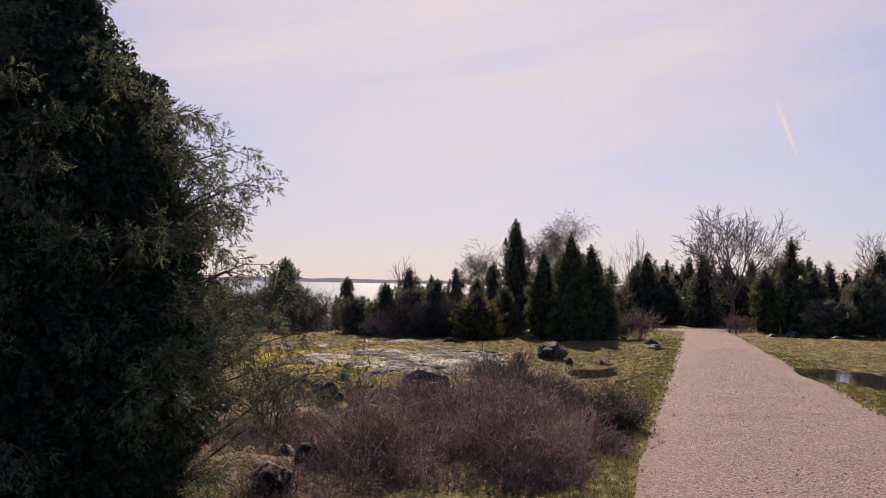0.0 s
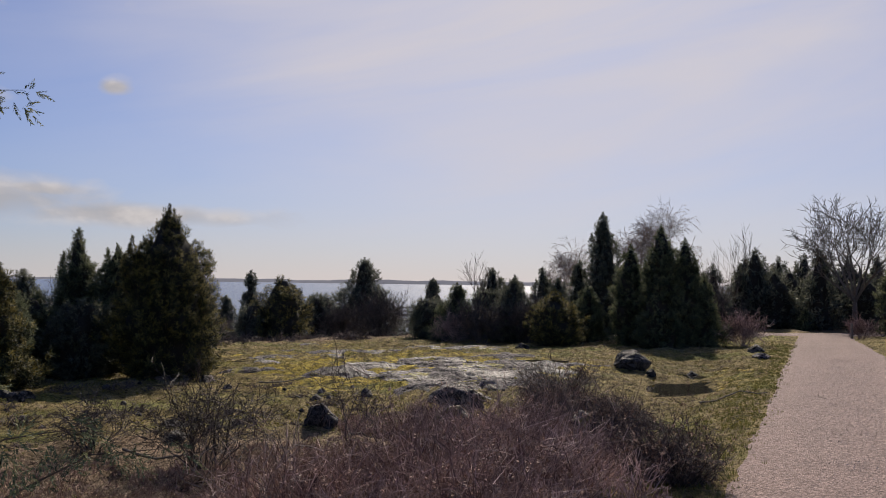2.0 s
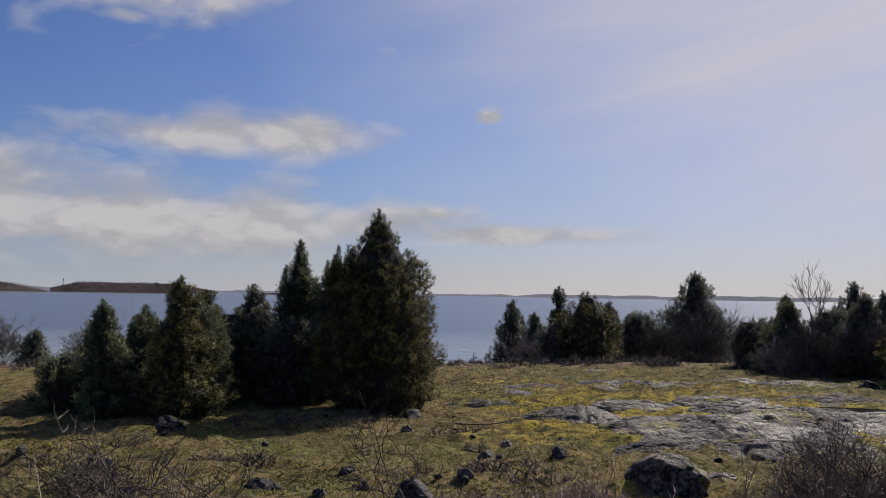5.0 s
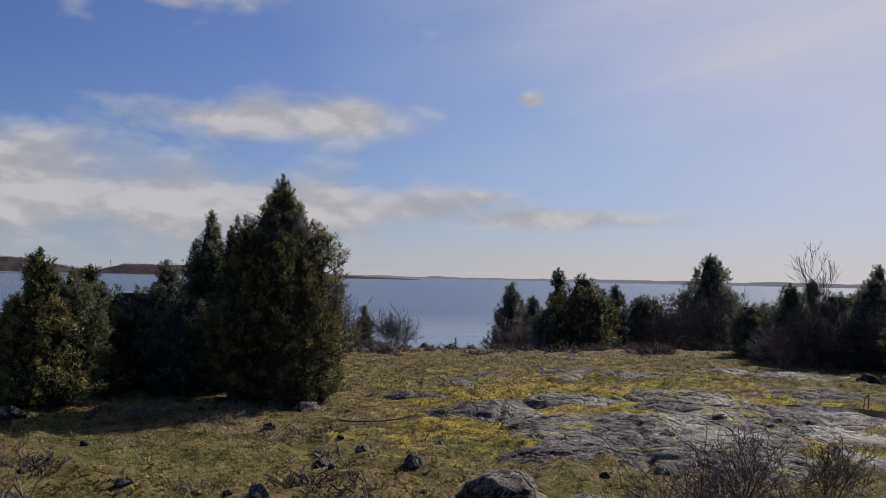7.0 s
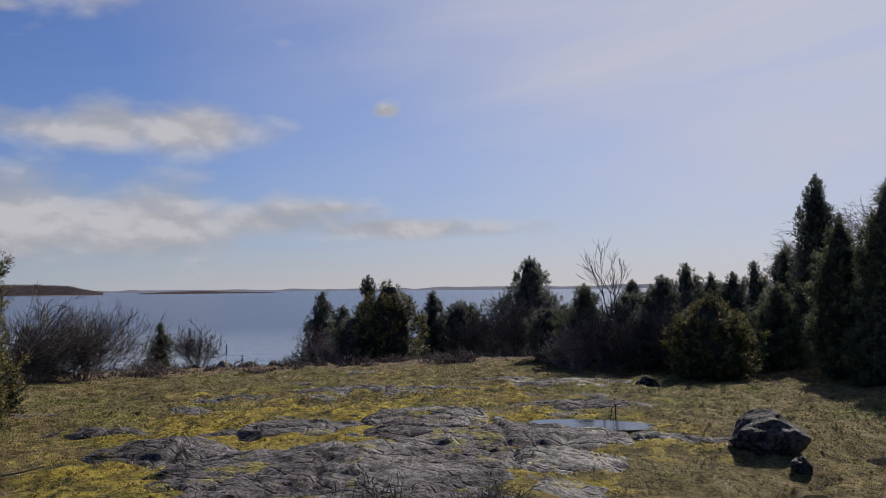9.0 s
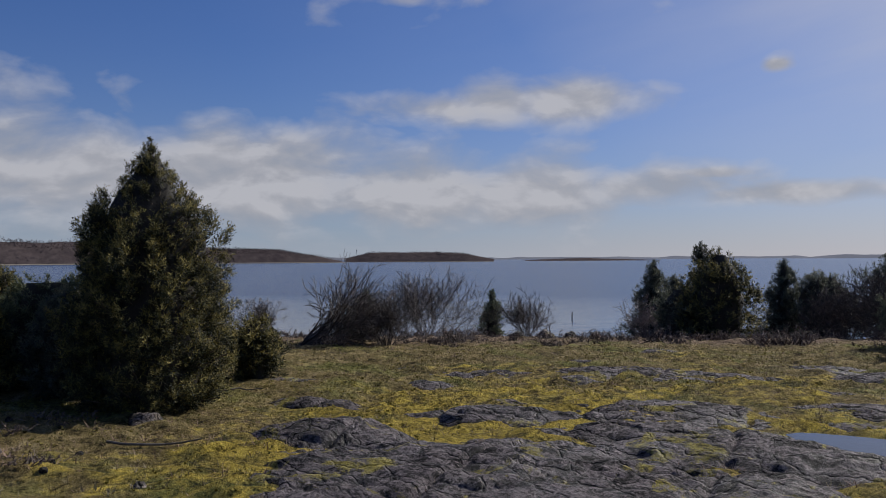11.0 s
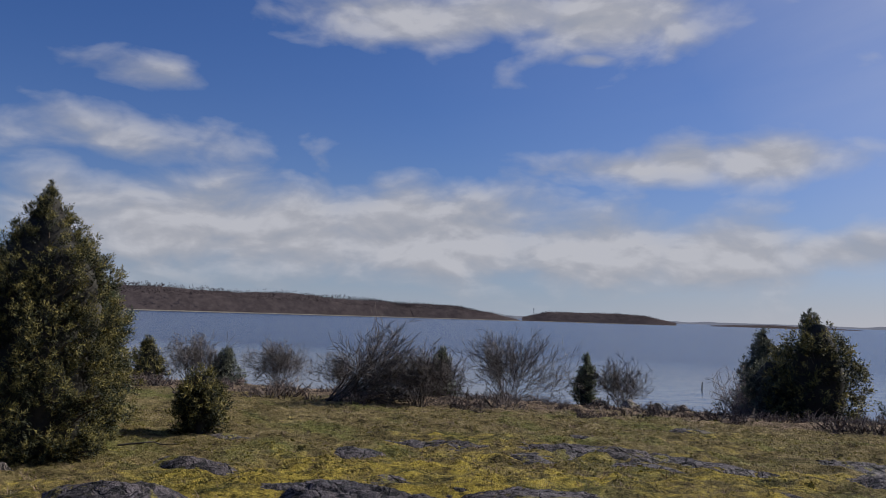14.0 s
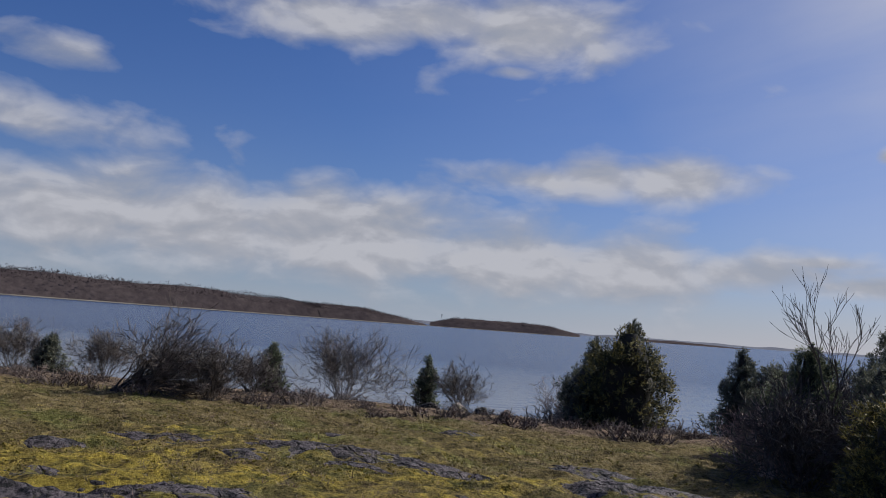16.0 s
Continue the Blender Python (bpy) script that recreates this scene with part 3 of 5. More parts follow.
PROFILES = {
    "cone": lambda h: np.clip(1.03 - h, 0, 1) ** 0.8 * np.minimum(1, 0.8 + 1.2 * h) * 1.05,
    "egg": lambda h: np.interp(h, [0, 0.06, 0.27, 0.48, 0.69, 0.79, 0.9, 1.0], [0.66, 0.8, 1.0, 0.95, 0.72, 0.45, 0.2, 0.02]),
    "round": lambda h: np.sqrt(np.clip(1 - ((h - 0.42) / 0.60) ** 2, 0.02, 1)),
    "column": lambda h: np.interp(h, [0, 0.15, 0.4, 0.65, 0.82, 0.92, 1.0], [0.72, 0.92, 1.0, 0.82, 0.5, 0.22, 0.02]),
    "ragged": lambda h: np.clip(1.03 - h, 0, 1) ** 0.8 * (0.85 + 0.3 * np.sin(h * 9) ** 2),
    "dome": lambda h: np.interp(h, [0, 0.1, 0.3, 0.5, 0.7, 0.85, 0.94, 1.0], [0.78, 0.93, 1.0, 0.95, 0.78, 0.48, 0.24, 0.04]),
    "weeping": lambda h: np.interp(h, [0, 0.1, 0.2, 0.3, 0.4, 0.5, 0.68, 0.78, 0.85, 1.0], [0.5, 0.72, 0.86, 1.0, 0.93, 0.85, 0.68, 0.55, 0.30, 0.05]),
}


# by fineness: length of a tuft, twigs in it, length of a twig
TUFTS = ((0.22, 28, 0.085), (0.25, 15, 0.115), (0.34, 10, 0.175), (0.48, 5, 0.28))


def tuft_cloud(base, axis, length, count, twig, r, fat=0.16):
    """Twigs set thickly round tuft axes, as places, ways, sizes and tip tones."""
    n = len(base)
    s = r.random((n, count)) ** 0.8
    side = r.normal(size=(n, count, 3))
    side -= (side * axis[:, None]).sum(2, keepdims=True) * axis[:, None]
    side /= np.linalg.norm(side, axis=2, keepdims=True) + 1e-9
    swell = fat * np.sin(np.clip(0.18 + 0.82 * s, 0, 1) * math.pi) ** 0.6
    P = base[:, None] + axis[:, None] * (s * length[:, None])[..., None] + side * (swell * length[:, None] * np.sqrt(r.random((n, count))))[..., None]
    D = axis[:, None] * 0.75 + side * (0.95 - 0.45 * s)[..., None] + r.normal(size=P.shape) * 0.22
    S = (twig * r.uniform(0.65, 1.2, (n, count)) * (length / length.mean())[:, None] ** 0.5).ravel()
    return P.reshape(-1, 3), D.reshape(-1, 3), S, np.clip(s + r.normal(size=s.shape) * 0.15, 0, 1).ravel()


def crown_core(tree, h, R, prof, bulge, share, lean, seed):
    """A lumpy solid dark body added inside a crown in place of its dead brown twigs, to keep the light out."""
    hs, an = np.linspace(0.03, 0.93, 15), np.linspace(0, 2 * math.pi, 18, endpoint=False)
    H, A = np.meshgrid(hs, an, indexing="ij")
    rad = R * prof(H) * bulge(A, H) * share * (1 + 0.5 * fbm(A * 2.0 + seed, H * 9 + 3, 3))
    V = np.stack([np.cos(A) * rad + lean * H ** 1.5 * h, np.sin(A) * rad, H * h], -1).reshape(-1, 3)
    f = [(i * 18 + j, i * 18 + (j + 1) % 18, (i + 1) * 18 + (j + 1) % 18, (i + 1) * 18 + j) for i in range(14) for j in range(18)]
    mesh_np("crown_filler", V, f, CORE, tree, "solid dark body added in place of the inner twigs", smooth=True)


def juniper(x, y, h, w, shape="cone", fine=1, mat=JUNIPER, seed=1, lean=0.0, label="", group="", stems=3, category="juniper"):
    """A juniper: forked stems, an added solid core for its dead inside and a crown of short upright tufts, with side
    leaders breaking its outline.
    """
    r = np.random.default_rng(seed)
    prof = PROFILES[shape]
    tree = new("juniper_bush" if h < 1.2 else "juniper_tree")
    tree.location = (x, y, float(height(x, y)) - 0.04)
    tagged(tree, label, category, group)
    loose = shape in ("ragged", "cone")
    tl, count, twig = TUFTS[fine]
    R = max(w / 2 * (0.86 if shape == "column" else 0.96) - 0.2 * tl, 0.15)
    rough = {"dome": 0.32, "egg": 0.75, "round": 1.1, "column": 1.2}.get(shape, 1.5)
    bulge = lambda a, u: 1 + rough * fbm(np.cos(a) * 1.7 + seed * 3.1 + 40, u * 4.5 + np.sin(a) * 1.7 + 40, 3)
    n = int((1.4, 1.2, 1.0, 0.7)[fine] * math.pi * w * 0.8 * h / (tl * tl * 0.42))
    u = r.random(n * 6)
    u = u[r.random(len(u)) < prof(u) + 0.12][:n] * 0.97
    n = len(u)
    a = np.arange(n) * 2.39996 + r.normal(size=n) * 0.5
    out = np.stack([np.cos(a), np.sin(a), np.zeros(n)], 1)
    reach = R * prof(u) * bulge(a, u) * (1 - 0.32 * r.random(n) ** 2) * (1 + 0.12 * r.normal(size=n))
    if loose:
        reach = reach * (1 + 0.35 * r.random(n) * (r.random(n) < 0.22))
    L = tl * r.uniform(0.5, 1.6, n) * np.clip(0.4 + 0.7 * prof(u), 0.42, 1)
    up = 0.75 + 0.7 * u + 0.2 * r.normal(size=n)
    axis = out * (0.75 - 0.4 * u)[:, None] + np.array([0, 0, 1.0]) * up[:, None] + r.normal(size=(n, 3)) * 0.22
    axis /= np.linalg.norm(axis, axis=1, keepdims=True)
    tip = out * reach[:, None] + np.stack([lean * u ** 1.5 * h, np.zeros(n), u * h], 1)
    base = tip - axis * (L * 0.75)[:, None]
    base[:, 2] = np.maximum(base[:, 2], 0.02)
    # the leader and its rivals, each a run of tufts round an upright shoot
    runs = [(0.0, 0.0, 0.86, 1.0, 0.8)]
    for k in range({"ragged": 13, "cone": 10, "column": 10, "egg": 7, "dome": 3}.get(shape, 8)):
        u0, a0 = r.uniform(0.4, 0.84), r.uniform(0, 2 * math.pi)
        q = float(prof(np.array([u0]))[0]) * R * 0.95
        runs.append((math.cos(a0) * q, math.sin(a0) * q, u0, min(u0 + r.uniform(0.07, 0.15), 0.97), r.uniform(0.6, 1.0)))
    B, A_, LL = [base], [axis], [L]
    for px, py, u0, u1, k in runs:
        m = max(5, int((u1 - u0) * h / tl * 9))
        q = np.linspace(0, 1, m)
        ang = np.arange(m) * 2.4
        o = np.stack([np.cos(ang), np.sin(ang), np.zeros(m)], 1)
        le = tl * 0.55 * (1.2 - 0.75 * q) * k
        ax = o * (0.75 - 0.6 * q)[:, None] + [[px * 0.25 / max(R, 0.1), py * 0.25 / max(R, 0.1), 1.0]]
        ax /= np.linalg.norm(ax, axis=1, keepdims=True)
        z = (u0 + (u1 - u0) * q) * h
        B.append(np.stack([np.full(m, px) + lean * (z / h) ** 1.5 * h, np.full(m, py), z - le * 0.8], 1) + o * (0.02 * (1 - q))[:, None])
        A_.append(ax), LL.append(le)
    P, D, S, tip_tone = tuft_cloud(np.concatenate(B), np.concatenate(A_), np.concatenate(LL), count, twig, r)
    P[:, 2] = np.maximum(P[:, 2], 0.02)
    V, Fc = place_sprays(P, D, S, TWIGS[min(fine, 2)], r)
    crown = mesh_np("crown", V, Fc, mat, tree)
    crown.data.attributes.new("young", "FLOAT", "POINT").data.foreach_set("value", np.repeat(tip_tone, len(TWIGS[min(fine, 2)][0])).astype(np.float32))
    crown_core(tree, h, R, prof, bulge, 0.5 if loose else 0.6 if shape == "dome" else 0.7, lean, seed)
    seg = [[], [], [], []]
    for k in range(stems):
        t0 = k * 2.1 + seed
        p = np.array([math.cos(t0) * 0.05 * w, math.sin(t0) * 0.05 * w, -0.05])
        q = np.array([math.cos(t0) * 0.10 * w + lean * h * 0.5, math.sin(t0) * 0.10 * w, h * 0.78])
        rr = 0.020 * h / (1 + 0.25 * stems)
        for i in range(5):
            s0, s1 = i / 5, (i + 1) / 5
            for dst, val in zip(seg, (p + (q - p) * s0, p + (q - p) * s1, rr * (1.1 - s0), rr * (1.1 - s1))):
                dst.append(val)
    for i in range(0, n, 3):
        b0 = np.array([base[i, 0] * 0.15, base[i, 1] * 0.15, max(base[i, 2] - 0.12 * h, 0.0)])
        for dst, val in zip(seg, (b0, base[i], 0.005 * h, 0.002 * h)):
            dst.append(val)
    v, f = tubes(seg, 4)
    mesh_np("trunk", v, f, BARK, tree)
    return tree


def weeping_juniper(x, y, h, w, seed, label, limbs=260, mat=JUNIPER_NEAR):
    """A big old juniper: boughs that climb outwards and bow at their ends, hung with short sprays."""
    r = np.random.default_rng(seed)
    prof = PROFILES["weeping"]
    tree = new("juniper_tree")
    tree.location = (x, y, float(height(x, y)) - 0.04)
    tagged(tree, label, "juniper")
    R = w / 2
    bulge = lambda a, u: 1 + 0.5 * fbm(np.cos(a) * 1.7 + seed * 3.1 + 40, u * 5 + np.sin(a) * 1.7 + 40, 3)
    u = r.random(limbs * 6)
    u = u[r.random(len(u)) < prof(u) + 0.1][:limbs] * 0.98
    n = len(u)
    a = np.arange(n) * 2.39996 + r.normal(size=n) * 0.4
    out = np.stack([np.cos(a), np.sin(a), np.zeros(n)], 1)
    side = np.stack([-np.sin(a), np.cos(a), np.zeros(n)], 1)
    rad = R * prof(u) * bulge(a, u) * (1 + 0.38 * r.random(n) * (r.random(n) < 0.35)) * (1 - 0.18 * r.random(n) ** 2)
    climb = rad * r.uniform(0.35, 0.75, n)
    bow = r.uniform(0.05, 0.16, n)
    sway = r.normal(size=n) * 0.15

    def at(s):
        """Place on each bough at s from stem to end."""
        k = np.clip((s - 0.78) / 0.22, 0, 1.2)
        z = u * h - climb * np.clip(1 - s, 0, 1) ** 1.2 - bow * k ** 2
        return out * (rad * s)[:, None] + side * (rad * sway * s * s)[:, None] + np.stack([np.zeros(n), np.zeros(n), np.maximum(z, 0.05)], 1)

    B, A_, LL = [], [], []
    for j in range(22):
        s = np.clip(0.30 + 0.70 * ((j + r.random(n)) / 22) ** 0.75, 0, 1)
        p = at(s)
        along = at(s + 0.03) - p
        along /= np.linalg.norm(along, axis=1, keepdims=True) + 1e-9
        hang = r.uniform(0.1, 1.3, n)[:, None] * np.clip((s - 0.35) * 1.8, 0.1, 1)[:, None]
        ax = along * 0.75 + np.array([[0, 0, -1.0]]) * hang + r.normal(size=(n, 3)) * 0.42
        ax /= np.linalg.norm(ax, axis=1, keepdims=True)
        B.append(p + r.normal(size=(n, 3)) * (0.11 * (1.15 - s))[:, None] + side * (r.normal(size=n) * 0.09 * (1.2 - 0.6 * s))[:, None]), A_.append(ax), LL.append(0.16 * r.uniform(0.6, 1.3, n) * (1.15 - 0.4 * s))
    P, D, S, tip_tone = tuft_cloud(np.concatenate(B), np.concatenate(A_), np.concatenate(LL), 11, 0.06, r, 0.22)
    P[:, 2] = np.maximum(P[:, 2], 0.02)
    V, Fc = place_sprays(P, D, S, TWIGS[3], r)
    # older foliage further in, which closes the crown; its darkest tone paints in the shade there
    m = 26000
    du = r.random(m * 4)
    du = du[r.random(len(du)) < prof(du)][:m] * 0.97
    m = len(du)
    da = r.uniform(0, 2 * math.pi, m)
    dr = R * prof(du) * bulge(da, du) * (0.3 + 0.40 * np.sqrt(r.random(m)))
    inner = np.stack([np.cos(da) * dr, np.sin(da) * dr, np.maximum(du * h - 0.05, 0.05)], 1)
    V2, F2 = place_sprays(inner, np.stack([np.cos(da), np.sin(da), np.full(m, -0.6)], 1) + r.normal(size=(m, 3)) * 0.5, 0.085 * r.uniform(0.6, 1.2, m), BROAD_SPRAY, r)
    tip_tone = np.concatenate([np.repeat(tip_tone, len(TWIGS[3][0])), np.zeros(len(V2))])
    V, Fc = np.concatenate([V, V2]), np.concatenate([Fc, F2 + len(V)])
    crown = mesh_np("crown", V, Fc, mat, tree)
    crown.data.attributes.new("young", "FLOAT", "POINT").data.foreach_set("value", tip_tone.astype(np.float32))
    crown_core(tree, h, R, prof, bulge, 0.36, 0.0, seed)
    seg = [[], [], [], []]
    for s0, s1 in ((0.0, 0.4), (0.4, 0.7), (0.7, 0.85), (0.85, 1.0)):
        p, q = at(np.full(n, s0)), at(np.full(n, s1))
        for dst, val in zip(seg, (list(p), list(q), [0.016 * (1.05 - s0)] * n, [0.016 * (1.05 - s1)] * n)):
            dst.extend(val)
    for k in range(4):
        p, q = np.array([0.1 * math.cos(k * 1.6), 0.1 * math.sin(k * 1.6), -0.05]), np.array([0.2 * math.cos(k * 1.6), 0.2 * math.sin(k * 1.6), 0.85 * h])
        for dst, val in zip(seg, (p, q, 0.07, 0.02)):
            dst.append(val)
    v, f = tubes(seg, 4)
    mesh_np("trunk", v, f, BARK, tree)
    return tree


def branches(r, start, way, length, radius, depth, forks, spread, up, segs, bend=0.16, shrink=0.68, droop=0.0, thin=0.003):
    """Grows one branch and its forks into the lists of segs."""
    p, d = np.array(start, dtype=float), np.array(way, dtype=float)
    k = 4 if depth > 1 else 3 if depth else 2
    for i in range(k):
        d = d + r.normal(size=3) * bend + np.array([0, 0, up * 0.12 - droop * 0.25 * (depth <= 1)])
        d /= np.linalg.norm(d)
        q = p + d * length / k
        r0, r1 = radius * (1 - 0.45 * i / k), radius * (1 - 0.45 * (i + 1) / k)
        for dst, val in zip(segs, (p, q, r0, r1)):
            dst.append(val)
        if depth > 0 and i >= 1:
            for _ in range(forks if i == k - 1 else max(1, forks - 1)):
                e = d + r.normal(size=3) * spread
                e[2] += up * 0.25
                e /= np.linalg.norm(e)
                branches(r, q, e, length * shrink * r.uniform(0.75, 1.15), max(r1 * 0.62, thin), depth - 1, forks, spread, up, segs, bend, shrink, droop, thin)
        p = q


def bare_shrub(x, y, h, w, seed, stems=16, depth=2, mat=TWIG, lean=(0, 0), label="", name="bare_shrub", category="shrub", radius=0.011, up=0.5, group="", sink=0.03, forks=2, thin=0.004, spread=0.55, bend=0.24):
    """A leafless shrub: many stems fanning from the ground."""
    r = np.random.default_rng(seed)
    ob = new(name)
    ob.location = (x, y, float(height(x, y)) - sink)
    tagged(ob, label, category, group)
    segs = [[], [], [], []]
    for k in range(stems):
        a = r.uniform(0, 2 * math.pi)
        out = r.uniform(0.1, 1.0)
        d = np.array([math.cos(a) * out * w / h * 0.5 + lean[0], math.sin(a) * out * w / h * 0.5 + lean[1], 1.0 - 0.25 * out])
        d /= np.linalg.norm(d)
        rad0 = 0.12 * w * r.random()
        branches(r, (math.cos(a) * rad0, math.sin(a) * rad0, 0), d, h * r.uniform(0.42, 0.7), 1.2 * radius * r.uniform(0.7, 1.3), depth, forks, spread, up, segs, bend, 0.66, 0.0, thin)
    v, f = tubes(segs, 3)
    mesh_np("branchwork", v, f, mat, ob)
    return ob


def bare_tree(x, y, h, seed, depth=5, spread=0.45, radius=0.12, mat=GREY_BARK, label="", droop=0.0, up=0.3, trunk=0.28, name="bare_tree", forks=2, shrink=0.72, first=0.42, thin=0.007, bend=0.13, limbs=3):
    r = np.random.default_rng(seed)
    ob = new(name)
    ob.location = (x, y, float(height(x, y)) - 0.05)
    tagged(ob, label, "tree")
    segs = [[], [], [], []]
    for dst, val in zip(segs, (np.zeros(3), np.array([0, 0, trunk * h]), radius * 1.25, radius)):
        dst.append(val)
    mesh_segs = [[], [], [], []]
    top = np.array([0, 0, trunk * h])
    for k in range(limbs):
        a = k * 6.3 / limbs + seed
        d = np.array([math.cos(a) * spread, math.sin(a) * spread, 1.0])
        branches(r, top, d / np.linalg.norm(d), h * first * r.uniform(0.8, 1.1) * (1 - trunk), radius * 0.7, depth - 1, forks, spread, up, mesh_segs, bend, shrink, droop, thin)
    z = max(p[2] for p in mesh_segs[1])
    k = (h - top[2]) / (z - top[2])
    for i in (0, 1):
        mesh_segs[i] = [top + (p - top) * k for p in mesh_segs[i]]
    v, f = tubes(segs, 8)
    mesh_np("trunk", v, f, mat, ob)
    v, f = tubes(mesh_segs, 3)
    mesh_np("crown", v, f, mat, ob)
    return ob


def twig_mound(name, outline, n, tall, mat, seed, label, lean=0.5, thick=0.004, category="heather"):
    """A low thicket: thin forked twigs over a patch; outline gives (cx, cy, rx, ry, turn)."""
    r = np.random.default_rng(seed)
    cx, cy, rx, ry, turn = outline
    ob = new(name)
    z0 = float(height(cx, cy))
    ob.location = (cx, cy, z0)
    tagged(ob, label, category)
    a, q = r.uniform(0, 2 * math.pi, n), np.sqrt(r.random(n))
    wob = 1 + 0.9 * fbm(np.cos(a) * 2 + seed + 20, np.sin(a) * 2 + 20, 3)
    lx, ly = np.cos(a) * q * rx * wob, np.sin(a) * q * ry * wob
    c, s = math.cos(radians(turn)), math.sin(radians(turn))
    X, Y = lx * c - ly * s, lx * s + ly * c
    Z = height(X + cx, Y + cy) - z0 - 0.02
    hgt = tall * (1 - q ** 2.6) ** 0.6 * np.clip(0.6 + 4.6 * (fbm(X * 1.9 + seed + 50, Y * 1.9 + 50, 3) + 0.1), 0.1, 1.9) * r.uniform(0.55, 1.1, n) + 0.04
    d = np.stack([np.cos(a) * q * lean + r.normal(size=n) * 0.6, np.sin(a) * q * lean + r.normal(size=n) * 0.6, np.ones(n)], 1)
    d /= np.linalg.norm(d, axis=1, keepdims=True)
    p0 = np.stack([X, Y, Z], 1)
    p1 = p0 + d * (hgt * 0.6)[:, None]
    d2 = d + r.normal(size=(n, 3)) * 0.6
    d2 /= np.linalg.norm(d2, axis=1, keepdims=True)
    p2 = p1 + d2 * (hgt * 0.45)[:, None]
    v, f = tubes([p0, p1, np.full(n, thick), np.full(n, thick * 0.75)], 3)
    bits, faces = [v], [as_tris(f)]
    ends = [(p1, p2, 0.75)]
    for k in range(6):
        e = d2 + r.normal(size=(n, 3)) * 0.9
        e /= np.linalg.norm(e, axis=1, keepdims=True)
        b = (p0 if k > 4 else p1) + (p2 - p1) * r.uniform(-0.7, 1.0, (n, 1))
        b[:, 2] = np.maximum(b[:, 2], Z + 0.02)
        ends.append((b, b + e * (np.maximum(hgt * 0.3, 0.05) * r.uniform(0.5, 1.2, n))[:, None], 0.62))
    for b, e, k in ends:
        v, f = spikes(b, e, np.full(n, thick * k))
        faces.append(f + sum(len(q_) for q_ in bits))
        bits.append(v)
    tagged(mesh_np("twig_tangle", np.concatenate(bits), np.concatenate(faces), mat, ob), kind="stuff")
    # dead leaves and seed heads caught in the twigs
    k = 2 * n
    i = r.integers(0, n, k)
    at = p1[i] + (p2 - p1)[i] * r.uniform(-0.8, 0.9, (k, 1))
    lv, lf = place_sprays(at, d2[i] + r.normal(size=(k, 3)) * 0.8, np.clip(hgt[i] * 0.09, 0.02, 0.04), BROAD_SPRAY, r)
    tagged(mesh_np("dry_leaf_litter", lv, lf, LITTER, ob), kind="stuff")
    return ob


# ---- stones ----
def boulder(x, y, w, d, h, seed, mat=ROCK_DARK, turn=0.0, label="", sink=0.44, name="boulder", rough=0.2, category="rock", facets=9):
    """A weathered block: a subdivided ball pushed about by noise at three scales, flattened facets."""
    bm = bmesh.new()
    bmesh.ops.create_icosphere(bm, subdivisions=5 if w > 0.6 else 4 if w > 0.25 else 3, radius=1.0)
    r = random.Random(seed)
    cuts = [(Vector((r.uniform(-1, 1), r.uniform(-1, 1), r.uniform(-0.3, 1))).normalized(), r.uniform(0.62, 0.9)) for _ in range(facets)]
    for v in bm.verts:
        p = v.co.copy()
        for nrm, lim in cuts:
            k = p.dot(nrm)
            if k > lim:
                p -= nrm * (k - lim) * 0.8
        q = p + Vector((seed * 3.7, seed * 1.3, 0))
        p *= 1 + rough * noise.noise(q * 1.4) + 0.5 * rough * noise.noise(q * 3.7) + 0.22 * rough * noise.noise(q * 10)
        v.co = Vector((p.x * w / 2, p.y * d / 2, p.z * h / (1 + (1 - 2 * sink) if sink < 0.5 else 1)))
    me = bpy.data.meshes.new(name)
    bm.to_mesh(me)
    bm.free()
    for p in me.polygons:
        p.use_smooth = True
    me.materials.append(mat)
    ob = new(name, me)
    top = max(v.co.z for v in me.vertices)
    ob.matrix_world = pose(x, y, float(height(x, y)) + h - top, 0, 0, turn)
    tagged(ob, label, category)
    return ob


